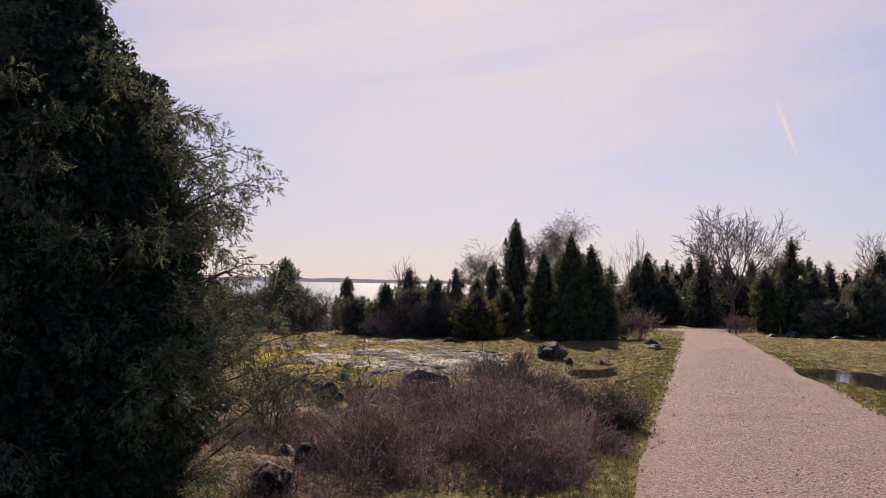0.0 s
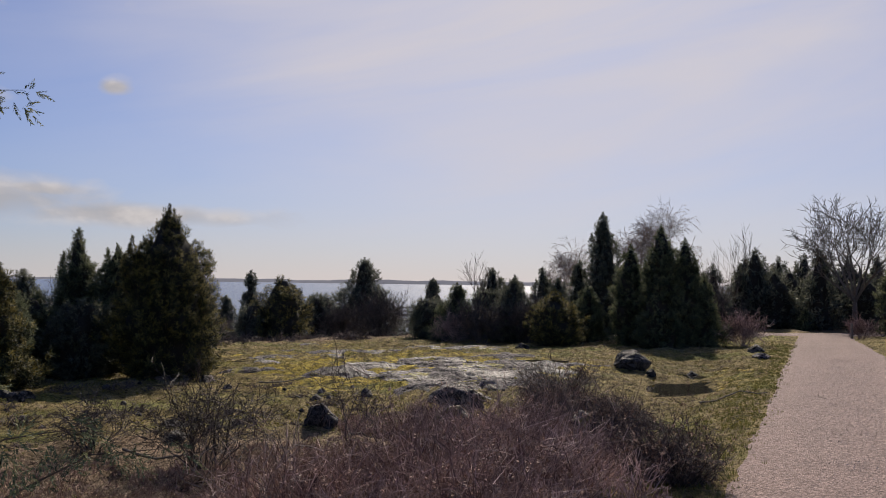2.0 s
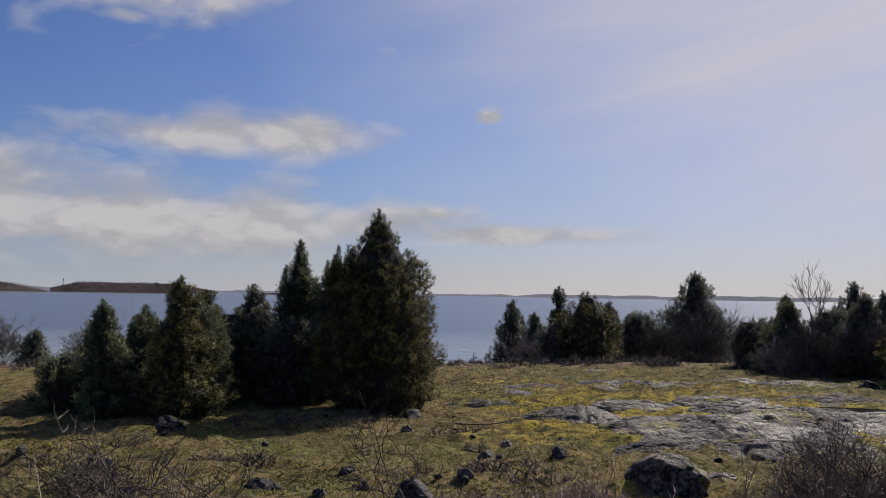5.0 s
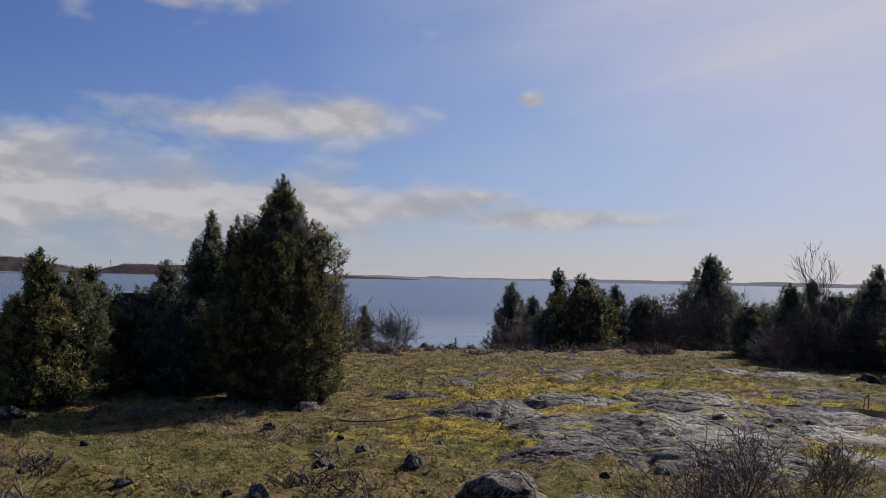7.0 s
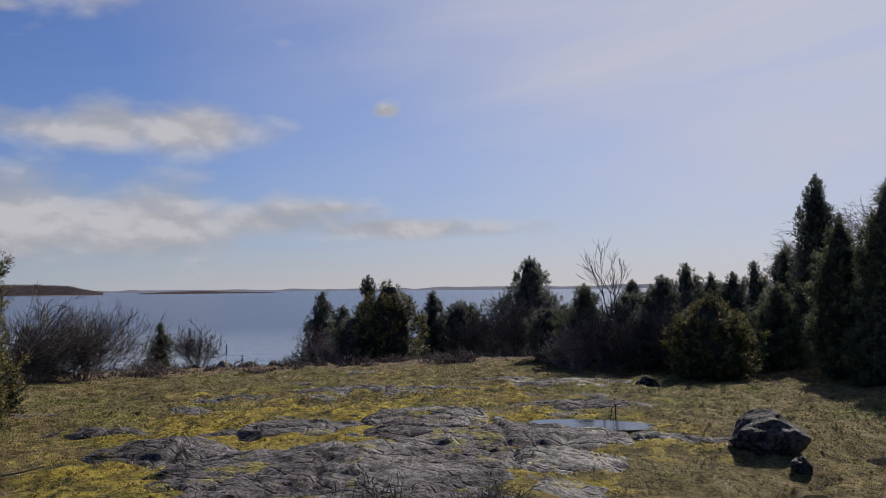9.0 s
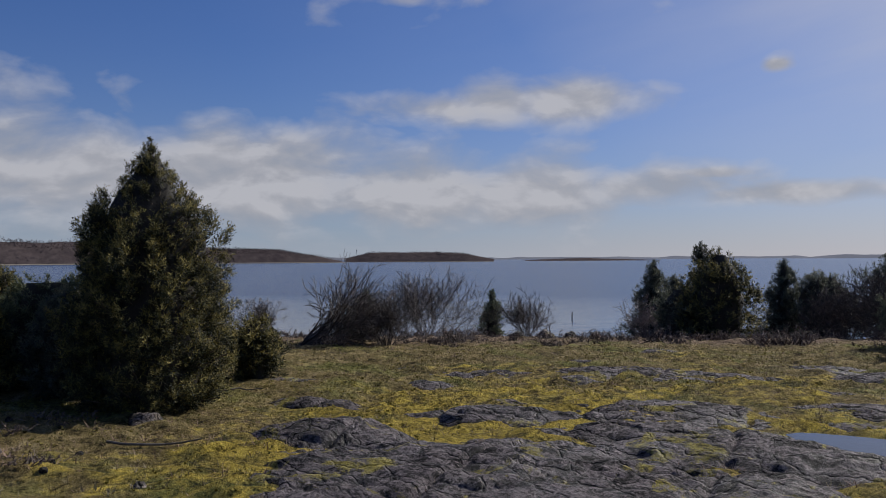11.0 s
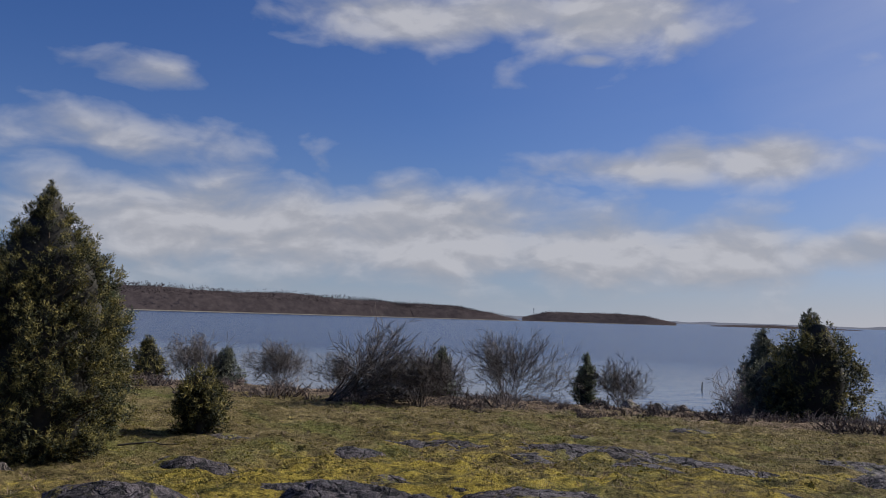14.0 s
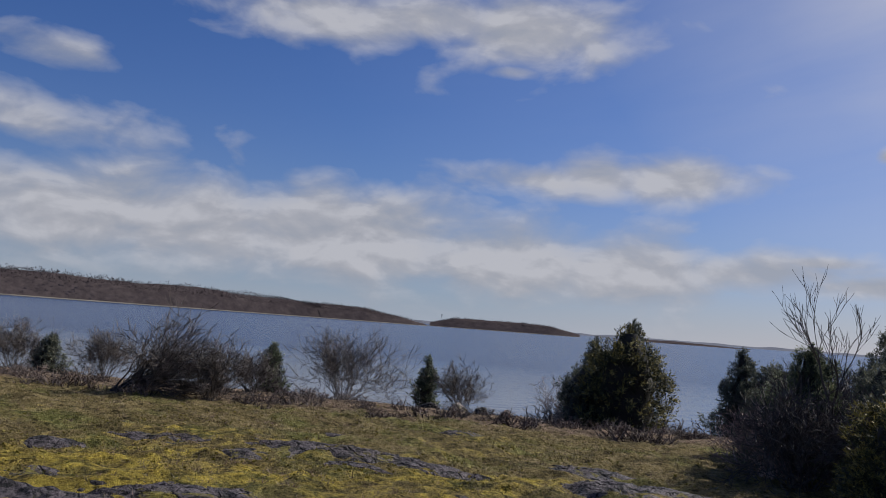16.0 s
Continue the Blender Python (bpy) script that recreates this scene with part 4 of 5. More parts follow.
def outcrop(lobes, label, seed, d=0.033):
    """Bare bedrock breaking through the turf: low domes with ledges and joints; lobes of (x, y, half length, half width, turn, rise)."""
    lobes = np.array(lobes, dtype=float)
    m = lobes[:, 2].max() * 1.4
    xs = np.arange(lobes[:, 0].min() - m, lobes[:, 0].max() + m, d)
    ys = np.arange(lobes[:, 1].min() - m, lobes[:, 1].max() + m, d)
    X, Y = np.meshgrid(xs, ys, indexing="ij")
    top = np.full(X.shape, -1.0)
    warp = 0.75 * fbm(X * 1.2 + seed, Y * 1.2 + 31, 5)
    for x, y, a, b, turn, up in lobes:
        c, s = math.cos(radians(turn)), math.sin(radians(turn))
        u, w = ((X - x) * c + (Y - y) * s) / a, (-(X - x) * s + (Y - y) * c) / b
        q = np.maximum(np.sqrt(u * u + w * w) + warp, 0)
        top = np.maximum(top, up * (1 - q ** 2.2))
    # foliation runs one way; ledges step down across it, joints cut through
    c, q = math.cos(0.45), math.sin(0.45)
    A, B = X * c + Y * q, -X * q + Y * c
    ridge = fbm(A * 0.9 + seed * 7, B * 3.0, 5)
    fine = np.abs(fbm(A * 3.0 + 8, B * 11.0, 3))
    bend = 0.35 * fbm(X * 0.8 + 9, Y * 0.8, 3)
    joints = np.minimum(np.abs((A * 0.62 + bend + seed) % 1.0 - 0.5), 1.6 * np.abs((B * 0.55 + 2 * bend) % 1.0 - 0.5))
    led = B * 1.7 + 1.6 * fbm(X * 0.7, Y * 0.7 + seed, 3)
    ledge = 0.05 * (step(0.0, 0.18, led % 1.0) - (led % 1.0))
    Zr = top + 0.06 * ridge + 0.42 * ledge + 0.03 * fbm(X * 4, Y * 4, 3) - 0.05 * np.exp(-(joints / 0.022) ** 2) - 0.12 * fine
    Zr = Zr - 0.075 * np.exp(-((((X - 0.75) / 0.85) ** 2 + ((Y - 21.65) / 0.42) ** 2) ** 2))
    Z = height(X, Y) * 0.35 + lie(X, Y) * 0.65 + Zr
    keep = top > -0.12
    nx, ny = X.shape
    f = grid_faces(nx, ny)
    f = f[keep.ravel()[f].all(1)]
    used = np.unique(f)
    back = np.full(nx * ny, -1)
    back[used] = np.arange(len(used))
    v = np.stack([X, Y, Z], -1).reshape(-1, 3)[used]
    ob = mesh_np("rock_outcrop", v, back[f], ROCK, smooth=True)
    tagged(ob, label, "rock")
    return ob


def pool(x, y, a, b, turn, z, label, seed):
    """Still water in a dip of the rock: an uneven sheet a little below its rim."""
    n = 64
    ang = np.linspace(0, 2 * math.pi, n, endpoint=False)
    wob = 1 + 0.6 * fbm(np.cos(ang) * 1.5 + seed, np.sin(ang) * 1.5 + 9, 3)
    u, w = np.cos(ang) * a * wob, np.sin(ang) * b * wob
    c, s = math.cos(radians(turn)), math.sin(radians(turn))
    v = [(x, y, z)] + [(x + p * c - q * s, y + p * s + q * c, z) for p, q in zip(u, w)]
    f = [(0, i + 1, (i + 1) % n + 1) for i in range(n)]
    tagged(mesh_np("puddle", v, f, PUDDLE), label, "puddle", kind="structure")


def turf_pool(x, y, a, b, label):
    """Still water in a hollow of the ground, filled to where it would spill; its edge follows the ground."""
    n, k = 180, 120
    ang = np.linspace(0, 2 * math.pi, n, endpoint=False)
    s = np.linspace(0, 1, k)
    X, Y = x + np.cos(ang)[:, None] * a * s, y + np.sin(ang)[:, None] * b * s
    H = height(X, Y)
    z = float(H.max(1).min()) - 0.006
    dry = H > z + 0.012
    dry[:, 0] = False
    stop = np.where(dry.any(1), dry.argmax(1), k - 1)
    v = [(x, y, z)] + [(X[i, stop[i]], Y[i, stop[i]], z) for i in range(n)]
    f = [(0, i + 1, (i + 1) % n + 1) for i in range(n)]
    tagged(mesh_np("puddle", v, f, PUDDLE), label, "puddle", kind="structure")


# ---- far shores ----
def wooded_island(points, tall, seed, label, n, mat=FAR_WOOD):
    """A low island under bare woodland, along a line of (x, y, height share)."""
    r = np.random.default_rng(seed)
    pts = np.array(points, dtype=float)
    t = np.linspace(0, len(pts) - 1, 120)
    px, py, ph = (np.interp(t, np.arange(len(pts)), pts[:, i]) for i in range(3))
    ob = new("wooded_island")
    ob.location = (px.mean(), py.mean(), SEA_LEVEL)
    tagged(ob, label, "island")
    ux, uy = np.gradient(px), np.gradient(py)
    k = np.hypot(ux, uy)
    nx, ny = -uy / k, ux / k
    cross = np.linspace(-1, 1, 9)
    width = 60.0
    V = np.stack([px[:, None] + nx[:, None] * cross * width - px.mean(), py[:, None] + ny[:, None] * cross * width - py.mean(),
                  (0.16 * tall * (1 - cross ** 2))[None] * (0.4 + 0.6 * ph[:, None]) - 0.1], -1).reshape(-1, 3)
    mesh_np("shore", V, grid_faces(120, 9), SHORE, ob, smooth=True)
    W = np.stack([px[:, None] + nx[:, None] * cross * width * 0.9 - px.mean(), py[:, None] + ny[:, None] * cross * width * 0.9 - py.mean(),
                  (0.8 * tall * (1 - cross ** 4))[None] * ph[:, None] * (0.86 + 0.4 * fbm(px[:, None] * 0.02, py[:, None] * 0.02 + cross, 3))], -1).reshape(-1, 3)
    mesh_np("wooded_slope", W, grid_faces(120, 9), mat, ob, smooth=True)
    i = r.uniform(0, 119, n)
    c = r.uniform(-0.93, 0.93, n)
    X, Y = np.interp(i, np.arange(120), px) + np.interp(i, np.arange(120), nx) * c * width, np.interp(i, np.arange(120), py) + np.interp(i, np.arange(120), ny) * c * width
    H = tall * np.interp(i, np.arange(120), ph) * (0.8 + 0.45 * (fbm(X * 0.02, Y * 0.02, 3) + 0.2)) * r.uniform(0.9, 1.0, n) * (1 - 0.25 * c ** 2)
    P = np.stack([X - px.mean(), Y - py.mean(), H * r.uniform(0.6, 0.86, n)], 1)
    D = np.stack([r.normal(size=n) * 0.6, r.normal(size=n) * 0.6, np.ones(n) * 0.7], 1)
    v, f = place_sprays(P, D, H * 0.10, TWIGS[2], r)
    tagged(mesh_np("woodland", v, f, mat, ob), kind="stuff")
    return ob


def coast(az0, az1, dist, tall, seed, label):
    """A low distant coast: a ridge with an uneven wooded top, haze painted into its colour."""
    n = 160
    az = np.radians(np.linspace(az0, az1, n))
    top = tall * (0.55 + 0.9 * (fbm(np.linspace(0, 14, n) + seed, np.zeros(n) + seed, 4) + 0.25)) * np.minimum(1, np.minimum(np.arange(n), n - 1 - np.arange(n)) / 12)
    rows = []
    for k, hgt in ((dist, -1.0), (dist + 20, 1.0), (dist + 60, None), (dist + 400, -1.0)):
        rows.append(np.stack([-np.sin(az) * k, np.cos(az) * k, (top if hgt is None else np.full(n, hgt)) + SEA_LEVEL], 1))
    V = np.stack(rows, 1).reshape(-1, 3)
    tagged(mesh_np("backdrop", V, grid_faces(n, 4), HAZED_FAR, smooth=True), label, "coast", kind="structure")


make_land()
make_path()
make_water()


def polar(az, dist):
    return -math.sin(radians(az)) * dist, math.cos(radians(az)) * dist


wooded_island([(*polar(104, 700), 1.0), (*polar(92, 760), 1.0), (*polar(81, 800), 1.0), (*polar(72, 850), 0.95), (*polar(66.4, 890), 0.8), (*polar(65.2, 900), 0.68), (*polar(61.5, 920), 0.68), (*polar(59.4, 930), 0.45), (*polar(57.9, 940), 0.15)], 29.5, 5, "long wooded island under bare brown trees across the water", 16000)
wooded_island([(*polar(56.6, 1050), 0.4), (*polar(55, 1050), 0.95), (*polar(50.5, 1060), 1.0), (*polar(48.5, 1060), 0.85), (*polar(46.6, 1060), 0.25)], 16.5, 8, "small wooded island with bare trees", 6000)
wooded_island([(*polar(44.5, 1250), 0.3), (*polar(41, 1250), 0.9), (*polar(37, 1300), 0.3)], 6.0, 9, "flat low skerry on the horizon", 2500)
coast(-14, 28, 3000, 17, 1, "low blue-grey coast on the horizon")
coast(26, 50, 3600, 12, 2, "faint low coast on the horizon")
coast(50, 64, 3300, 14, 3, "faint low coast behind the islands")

# ---- bare rock, puddles and stones ----
outcrop([(-0.6, 18.4, 2.0, 1.5, 25, 0.13), (0.3, 17.3, 1.2, 0.8, 10, 0.12), (0.0, 21.0, 2.1, 1.0, 12, 0.13), (-1.6, 22.3, 1.2, 0.8, 20, 0.09), (0.9, 19.6, 0.9, 0.6, 5, 0.10), (-0.9, 16.6, 0.7, 0.45, 40, 0.08)], "broad grey gneiss slab with cracks and moss seams", 3)
outcrop([(-3.0, 18.5, 0.75, 0.5, 35, 0.17)], "low dark hump of cracked bedrock", 5)
outcrop([(-5.1, 19.5, 0.6, 0.3, 20, 0.07)], "small flat patch of bare bedrock", 7)
outcrop([(-5.8, 23.3, 1.0, 0.4, 30, 0.06)], "flat smooth bedrock in the turf", 9)
outcrop([(-4.7, 25.0, 1.3, 0.6, 35, 0.09), (-3.2, 25.6, 0.7, 0.4, 20, 0.06)], "dark lichened bedrock ledge", 11)
outcrop([(-0.1, 24.2, 1.0, 0.5, 10, 0.07)], "pale smooth bedrock patch", 13)
outcrop([(-2.9, 20.6, 1.1, 0.4, 35, 0.09), (-2.0, 21.4, 0.9, 0.35, 30, 0.06)], "cracked bedrock ledge edged with moss", 15)
outcrop([(-1.3, 27.6, 1.1, 0.55, 15, 0.07), (-2.9, 28.0, 0.6, 0.3, 25, 0.05)], "dark bedrock patch showing through moss", 17)
pool(0.75, 21.65, 0.78, 0.36, 6, float(lie(0.75, 21.65)) + 0.075, "clear rainwater pool on the rock slab", 4)
turf_pool(3.5, 18.7, 1.5, 2.2, "shallow puddle in wet turf")
turf_pool(2.7, 13.7, 0.8, 1.8, "narrow puddle in wet turf")
turf_pool(3.9, 21.9, 0.9, 1.2, "small puddle behind the larger one")
turf_pool(8.05, 15.6, 1.6, 3.2, "long puddle on the verge")
pick = random.Random(21)
for i in range(16):
    x, y = pick.uniform(-7.5, 0.8), pick.uniform(19.5, 29.0)
    outcrop([(x, y, pick.uniform(0.3, 0.6), pick.uniform(0.15, 0.3), pick.uniform(10, 45), 0.05)], "small patch of bare bedrock in moss", 30 + i, 0.05)
boulder(2.78, 21.1, 0.80, 0.72, 0.37, 3, ROCK_DARK, 20, "dark rounded boulder with lichen in the turf", rough=0.13, facets=6, sink=0.25)
boulder(3.1, 20.5, 0.24, 0.2, 0.12, 8, ROCK_DARK, 60, "small dark stone beside the boulder", name="stone")
boulder(4.15, 21.8, 0.3, 0.22, 0.14, 9, ROCK_DARK, 10, "small dark stone in the turf", name="stone")
boulder(0.25, 27.4, 0.42, 0.36, 0.22, 4, ROCK_DARK, 0, "dark stone before the junipers", name="stone")
for x, y, w, d, h, m, lab in (
        (-1.3, 6.45, 0.42, 0.36, 0.26, ROCK_PALE, "pale split stone under the juniper"), (-1.15, 7.5, 0.4, 0.34, 0.3, ROCK_DARK, "dark stone among heather twigs"), (-1.5, 8.2, 0.3, 0.25, 0.2, ROCK_PALE, "grey stone among heather twigs"),
        (-0.75, 8.3, 0.5, 0.4, 0.28, ROCK_DARK, "mossy dark stone among heather twigs"), (-1.6, 12.15, 0.46, 0.42, 0.34, ROCK_DARK, "dark pointed stone in the turf"),
        (-0.28, 14.3, 0.95, 0.6, 0.36, ROCK_PALE, "rough brownish stone beside heather"), (-0.1, 12.4, 0.6, 0.45, 0.3, ROCK_PALE, "pale flat stone in the heather"), (1.37, 13.4, 0.5, 0.4, 0.4, ROCK_PALE, "pale rounded stone in the heather"),
        (-2.38, 14.7, 0.26, 0.22, 0.15, ROCK_DARK, "small dark stone in the turf"), (-1.74, 15.2, 0.27, 0.24, 0.16, ROCK_DARK, "small dark stone in the turf"), (-0.5, 14.75, 0.5, 0.36, 0.22, ROCK_DARK, "dark sharp-edged stone in the turf"),
        (0.05, 15.0, 0.36, 0.3, 0.14, ROCK_PALE, "pale low stone in the turf"), (-5.2, 17.45, 0.5, 0.3, 0.2, ROCK_PALE, "pale stone at the foot of the juniper"), (-7.25, 14.5, 0.5, 0.4, 0.18, ROCK_DARK, "dark stone in the shade of junipers"),
        (-3.5, 12.45, 0.4, 0.36, 0.16, ROCK_DARK, "dark round stone in the turf"), (-2.9, 11.2, 0.3, 0.24, 0.1, ROCK_PALE, "pale flat stone in the turf"), (-6.5, 13.9, 0.45, 0.3, 0.14, ROCK_DARK, "low stone in the turf"),
        (13.2, 31.6, 0.6, 0.5, 0.32, ROCK_PALE, "grey stone beside the path"), (13.8, 29.2, 0.6, 0.4, 0.26, ROCK_PALE, "pale stone beside the path"), (12.0, 30.6, 0.5, 0.4, 0.2, ROCK_DARK, "dark stone beside the path"), (6.6, 26.4, 0.6, 0.5, 0.3, ROCK_DARK, "mossy stone on the verge"), (6.3, 24.6, 0.55, 0.4, 0.18, ROCK, "flat stone on the verge"),
        (-15.6, 34.6, 0.9, 0.7, 0.5, ROCK_PALE, "grey shore stone above the water"), (-14.7, 34.8, 0.7, 0.6, 0.4, ROCK_DARK, "dark shore stone above the water"), (-16.6, 34.2, 0.8, 0.6, 0.35, ROCK_DARK, "dark shore stone above the water"), (-13.9, 35.2, 0.7, 0.5, 0.4, ROCK_PALE, "grey shore stone above the water")):
    boulder(x, y, w * 0.9, d * 0.9, h * 0.75, int(abs(x * 17 + y * 7)) % 97, m, x * 50 % 180, lab, name="stone")

small_stones = [boulder(-2.0, 13.6, 0.2, 0.16, 0.09, 61, ROCK_PALE, 0, "small pale stone in the turf", name="stone"), boulder(-3.1, 13.2, 0.18, 0.15, 0.08, 62, ROCK_DARK, 0, "small dark stone in the turf", name="stone")]
for ob in small_stones:
    tagged(ob, group="small stones in the turf")
pick = random.Random(17)
for i in range(46):
    x, y = pick.uniform(-6.5, 1.2), pick.uniform(10.2, 16.6)
    k = pick.uniform(0.25, 0.85)
    copy_thing(small_stones[i % 2], pose(x, y, float(height(x, y)) + 0.02 * k, pick.uniform(-12, 12), pick.uniform(-12, 12), pick.uniform(0, 360)) @ Matrix.Scale(k, 4))

# ---- junipers ----
weeping_juniper(-2.35, 4.95, 3.8, 3.05, 11, "tall dense juniper with drooping dark green sprays")
juniper(-6.2, 17.85, 3.3, 2.08, "egg", 0, JUNIPER_OLIVE, 12, label="broad cone-shaped juniper, dark with olive sunlit side", stems=3)
juniper(-8.3, 18.3, 2.95, 0.95, "column", 1, JUNIPER, 13, label="slender upright dark juniper", stems=2)
juniper(-7.55, 18.45, 2.6, 1.1, "column", 1, JUNIPER, 14, label="slender juniper beside the broad one", stems=2)
juniper(-9.5, 18.35, 2.1, 1.6, "cone", 1, JUNIPER_BLUE, 15, label="pointed dark juniper in the clump")
juniper(-7.7, 15.05, 2.05, 1.1, "ragged", 1, JUNIPER_OLIVE, 16, label="ragged juniper with brownish tips")
juniper(-8.1, 15.75, 1.85, 1.2, "column", 1, JUNIPER, 17, label="bushy juniper in the shaded clump")
juniper(-8.55, 16.3, 1.95, 1.15, "ragged", 1, JUNIPER_OLIVE, 18, label="bushy olive juniper in the shaded clump")
juniper(-8.6, 14.55, 1.75, 0.85, "ragged", 1, JUNIPER, 19, label="thin leaning juniper in the clump", lean=-0.12)
juniper(-9.8, 16.9, 1.75, 1.6, "cone", 1, JUNIPER_OLIVE, 20, label="brownish juniper in the clump")
juniper(-9.9, 14.9, 0.95, 1.3, "round", 1, JUNIPER, 21, label="low rounded juniper bush")
juniper(-7.9, 20.1, 0.95, 0.85, "round", 1, JUNIPER_OLIVE, 22, label="small olive juniper bush in the turf")
juniper(-9.75, 35.75, 2.75, 2.45, "dome", 2, JUNIPER_OLIVE, 23, label="rounded dense juniper by the shore")
juniper(-10.75, 35.4, 1.7, 1.59, "round", 2, JUNIPER_BLUE, 63, label="low dark juniper beside the rounded one")
juniper(-12.0, 38.2, 3.25, 1.22, "cone", 2, JUNIPER_BLUE, 24, label="narrow pointed juniper behind the rounded one")
juniper(-14.6, 39.2, 2.9, 2.07, "ragged", 2, JUNIPER_BLUE, 25, label="dark ragged juniper above the water")
juniper(-13.2, 38.4, 2.1, 1.46, "cone", 2, JUNIPER_BLUE, 26, label="small dark juniper above the water")
juniper(-11.5, 42.6, 2.9, 2.07, "ragged", 2, JUNIPER_BLUE, 27, label="dark ragged juniper beyond the slab")
juniper(-10.0, 42.4, 2.35, 1.95, "round", 2, JUNIPER_BLUE, 28, label="bushy dark juniper beyond the slab")
juniper(-8.9, 47.2, 4.5, 4.27, "ragged", 2, JUNIPER_BLUE, 29, label="open-crowned dark juniper near the shore", stems=2)
juniper(-6.5, 57.0, 4.0, 2.68, "ragged", 2, JUNIPER_BLUE, 30, label="irregular dark juniper near the jetty", stems=2)
juniper(-1.85, 45.5, 3.45, 2.81, "cone", 2, JUNIPER_BLUE, 31, label="dark juniper behind the thicket")
juniper(0.7, 45.3, 3.3, 2.07, "cone", 2, JUNIPER_BLUE, 32, label="pointed juniper behind the thicket")
juniper(-0.6, 43.0, 2.8, 1.46, "column", 2, JUNIPER_BLUE, 33, label="slim juniper behind the thicket")
juniper(-2.2, 32.0, 2.0, 1.9, "ragged", 1, JUNIPER, 34, label="dark juniper in the thicket")
juniper(-0.2, 31.5, 2.2, 2.1, "ragged", 1, JUNIPER_BLUE, 64, label="dark juniper in the thicket")
juniper(1.2, 29.0, 1.75, 1.9, "egg", 1, JUNIPER_OLIVE, 35, label="broad olive juniper before the thicket")
juniper(2.2, 36.5, 3.0, 1.59, "cone", 2, JUNIPER_BLUE, 65, label="dark juniper beside the tall one")
juniper(3.05, 35.4, 4.85, 1.7, "column", 2, JUNIPER_BLUE, 36, label="tall ragged juniper, loose at the top")
juniper(3.55, 29.6, 3.2, 1.25, "column", 1, JUNIPER, 37, label="tall columnar dark juniper")
juniper(4.35, 28.6, 3.8, 1.6, "column", 1, JUNIPER, 38, label="tall dense columnar juniper")
juniper(5.15, 29.2, 3.4, 1.5, "column", 1, JUNIPER, 66, label="dense columnar juniper in the tall group")
juniper(5.8, 29.6, 2.3, 1.22, "cone", 1, JUNIPER, 39, label="lower juniper beside the tall group")
juniper(14.15, 34.0, 4.0, 1.89, "cone", 2, JUNIPER, 40, label="tall pointed juniper beside the path")
juniper(13.3, 34.6, 2.7, 1.22, "column", 2, JUNIPER, 41, label="columnar juniper beside the path")
juniper(15.1, 34.2, 2.7, 1.46, "column", 2, JUNIPER_BLUE, 42, label="columnar juniper beside the path")
juniper(14.6, 31.3, 1.4, 2.07, "round", 2, JUNIPER_BLUE, 43, label="low spreading juniper beside the path")
juniper(16.0, 31.4, 2.5, 1.95, "egg", 2, JUNIPER_BLUE, 44, label="dark juniper among bare twigs")
juniper(12.6, 42.6, 1.0, 0.92, "cone", 2, JUNIPER, 45, label="small young juniper by the crossing path")
juniper(-20.0, 36.2, 1.9, 0.95, "cone", 2, JUNIPER, 46, label="small cone-shaped juniper on the shore")
juniper(-19.8, 30.2, 1.6, 1.2, "cone", 2, JUNIPER, 47, label="small dark juniper on the shore")
juniper(-26.6, 21.9, 1.55, 1.34, "cone", 2, JUNIPER_OLIVE, 48, label="olive juniper bush on the shore")
juniper(-26.4, 24.6, 1.4, 1.22, "cone", 2, JUNIPER_BLUE, 49, label="small juniper among bare bushes")

juniper(-8.9, 17.35, 1.6, 1.5, "round", 1, JUNIPER, 71, label="dark bushy juniper filling the clump")
juniper(-7.7, 17.45, 1.5, 1.3, "round", 1, JUNIPER_BLUE, 72, label="low dark juniper between the slender ones")
juniper(-9.4, 15.7, 1.55, 1.3, "ragged", 1, JUNIPER, 73, label="dark juniper in the shaded clump")
juniper(-10.6, 15.8, 1.5, 1.4, "ragged", 1, JUNIPER_OLIVE, 74, label="olive juniper at the clump's end")
juniper(-11.4, 17.4, 1.7, 1.5, "cone", 1, JUNIPER, 75, label="dark juniper at the clump's end")
juniper(-1.1, 32.6, 1.9, 1.7, "round", 1, JUNIPER_BLUE, 76, label="dark juniper in the thicket")
juniper(1.3, 32.0, 2.2, 1.7, "ragged", 1, JUNIPER_BLUE, 77, label="dark juniper in the thicket")
juniper(2.3, 31.2, 1.9, 1.5, "cone", 1, JUNIPER, 78, label="dark juniper beside the tall group")
juniper(-3.4, 33.2, 1.5, 1.5, "round", 1, JUNIPER_BLUE, 79, label="low juniper at the thicket's edge")
juniper(4.7, 30.6, 3.0, 1.85, "column", 1, JUNIPER, 80, label="dense juniper in the tall group")

# the juniper wood beyond the crossing path: a few grown once, then repeated
wood = [juniper(9.0, 45.0, 3.2, 1.95, "cone", 3, JUNIPER_BLUE, 51, label="dark juniper in the wood beyond the path", group="junipers of the wood"),
        juniper(11.0, 46.0, 3.4, 1.71, "column", 3, JUNIPER_BLUE, 52, label="dark juniper in the wood beyond the path", group="junipers of the wood"),
        juniper(13.0, 46.5, 3.0, 2.32, "egg", 3, JUNIPER_BLUE, 53, label="dark juniper in the wood beyond the path", group="junipers of the wood")]
pick = random.Random(4)
for i in range(48):
    x, y = 6.5 + (i % 24) * 1.15 + pick.uniform(-0.5, 0.5), 44.5 + (i // 24) * 4.5 + pick.uniform(-1.6, 1.6) - 0.12 * max(0, (i % 24) - 8)
    k = pick.uniform(0.75, 1.2)
    copy_thing(wood[i % 3], pose(x, y, float(height(x, y)) - 0.05, 0, 0, pick.uniform(0, 360)) @ Matrix.Diagonal((k, k, k * pick.uniform(0.85, 1.1), 1)))
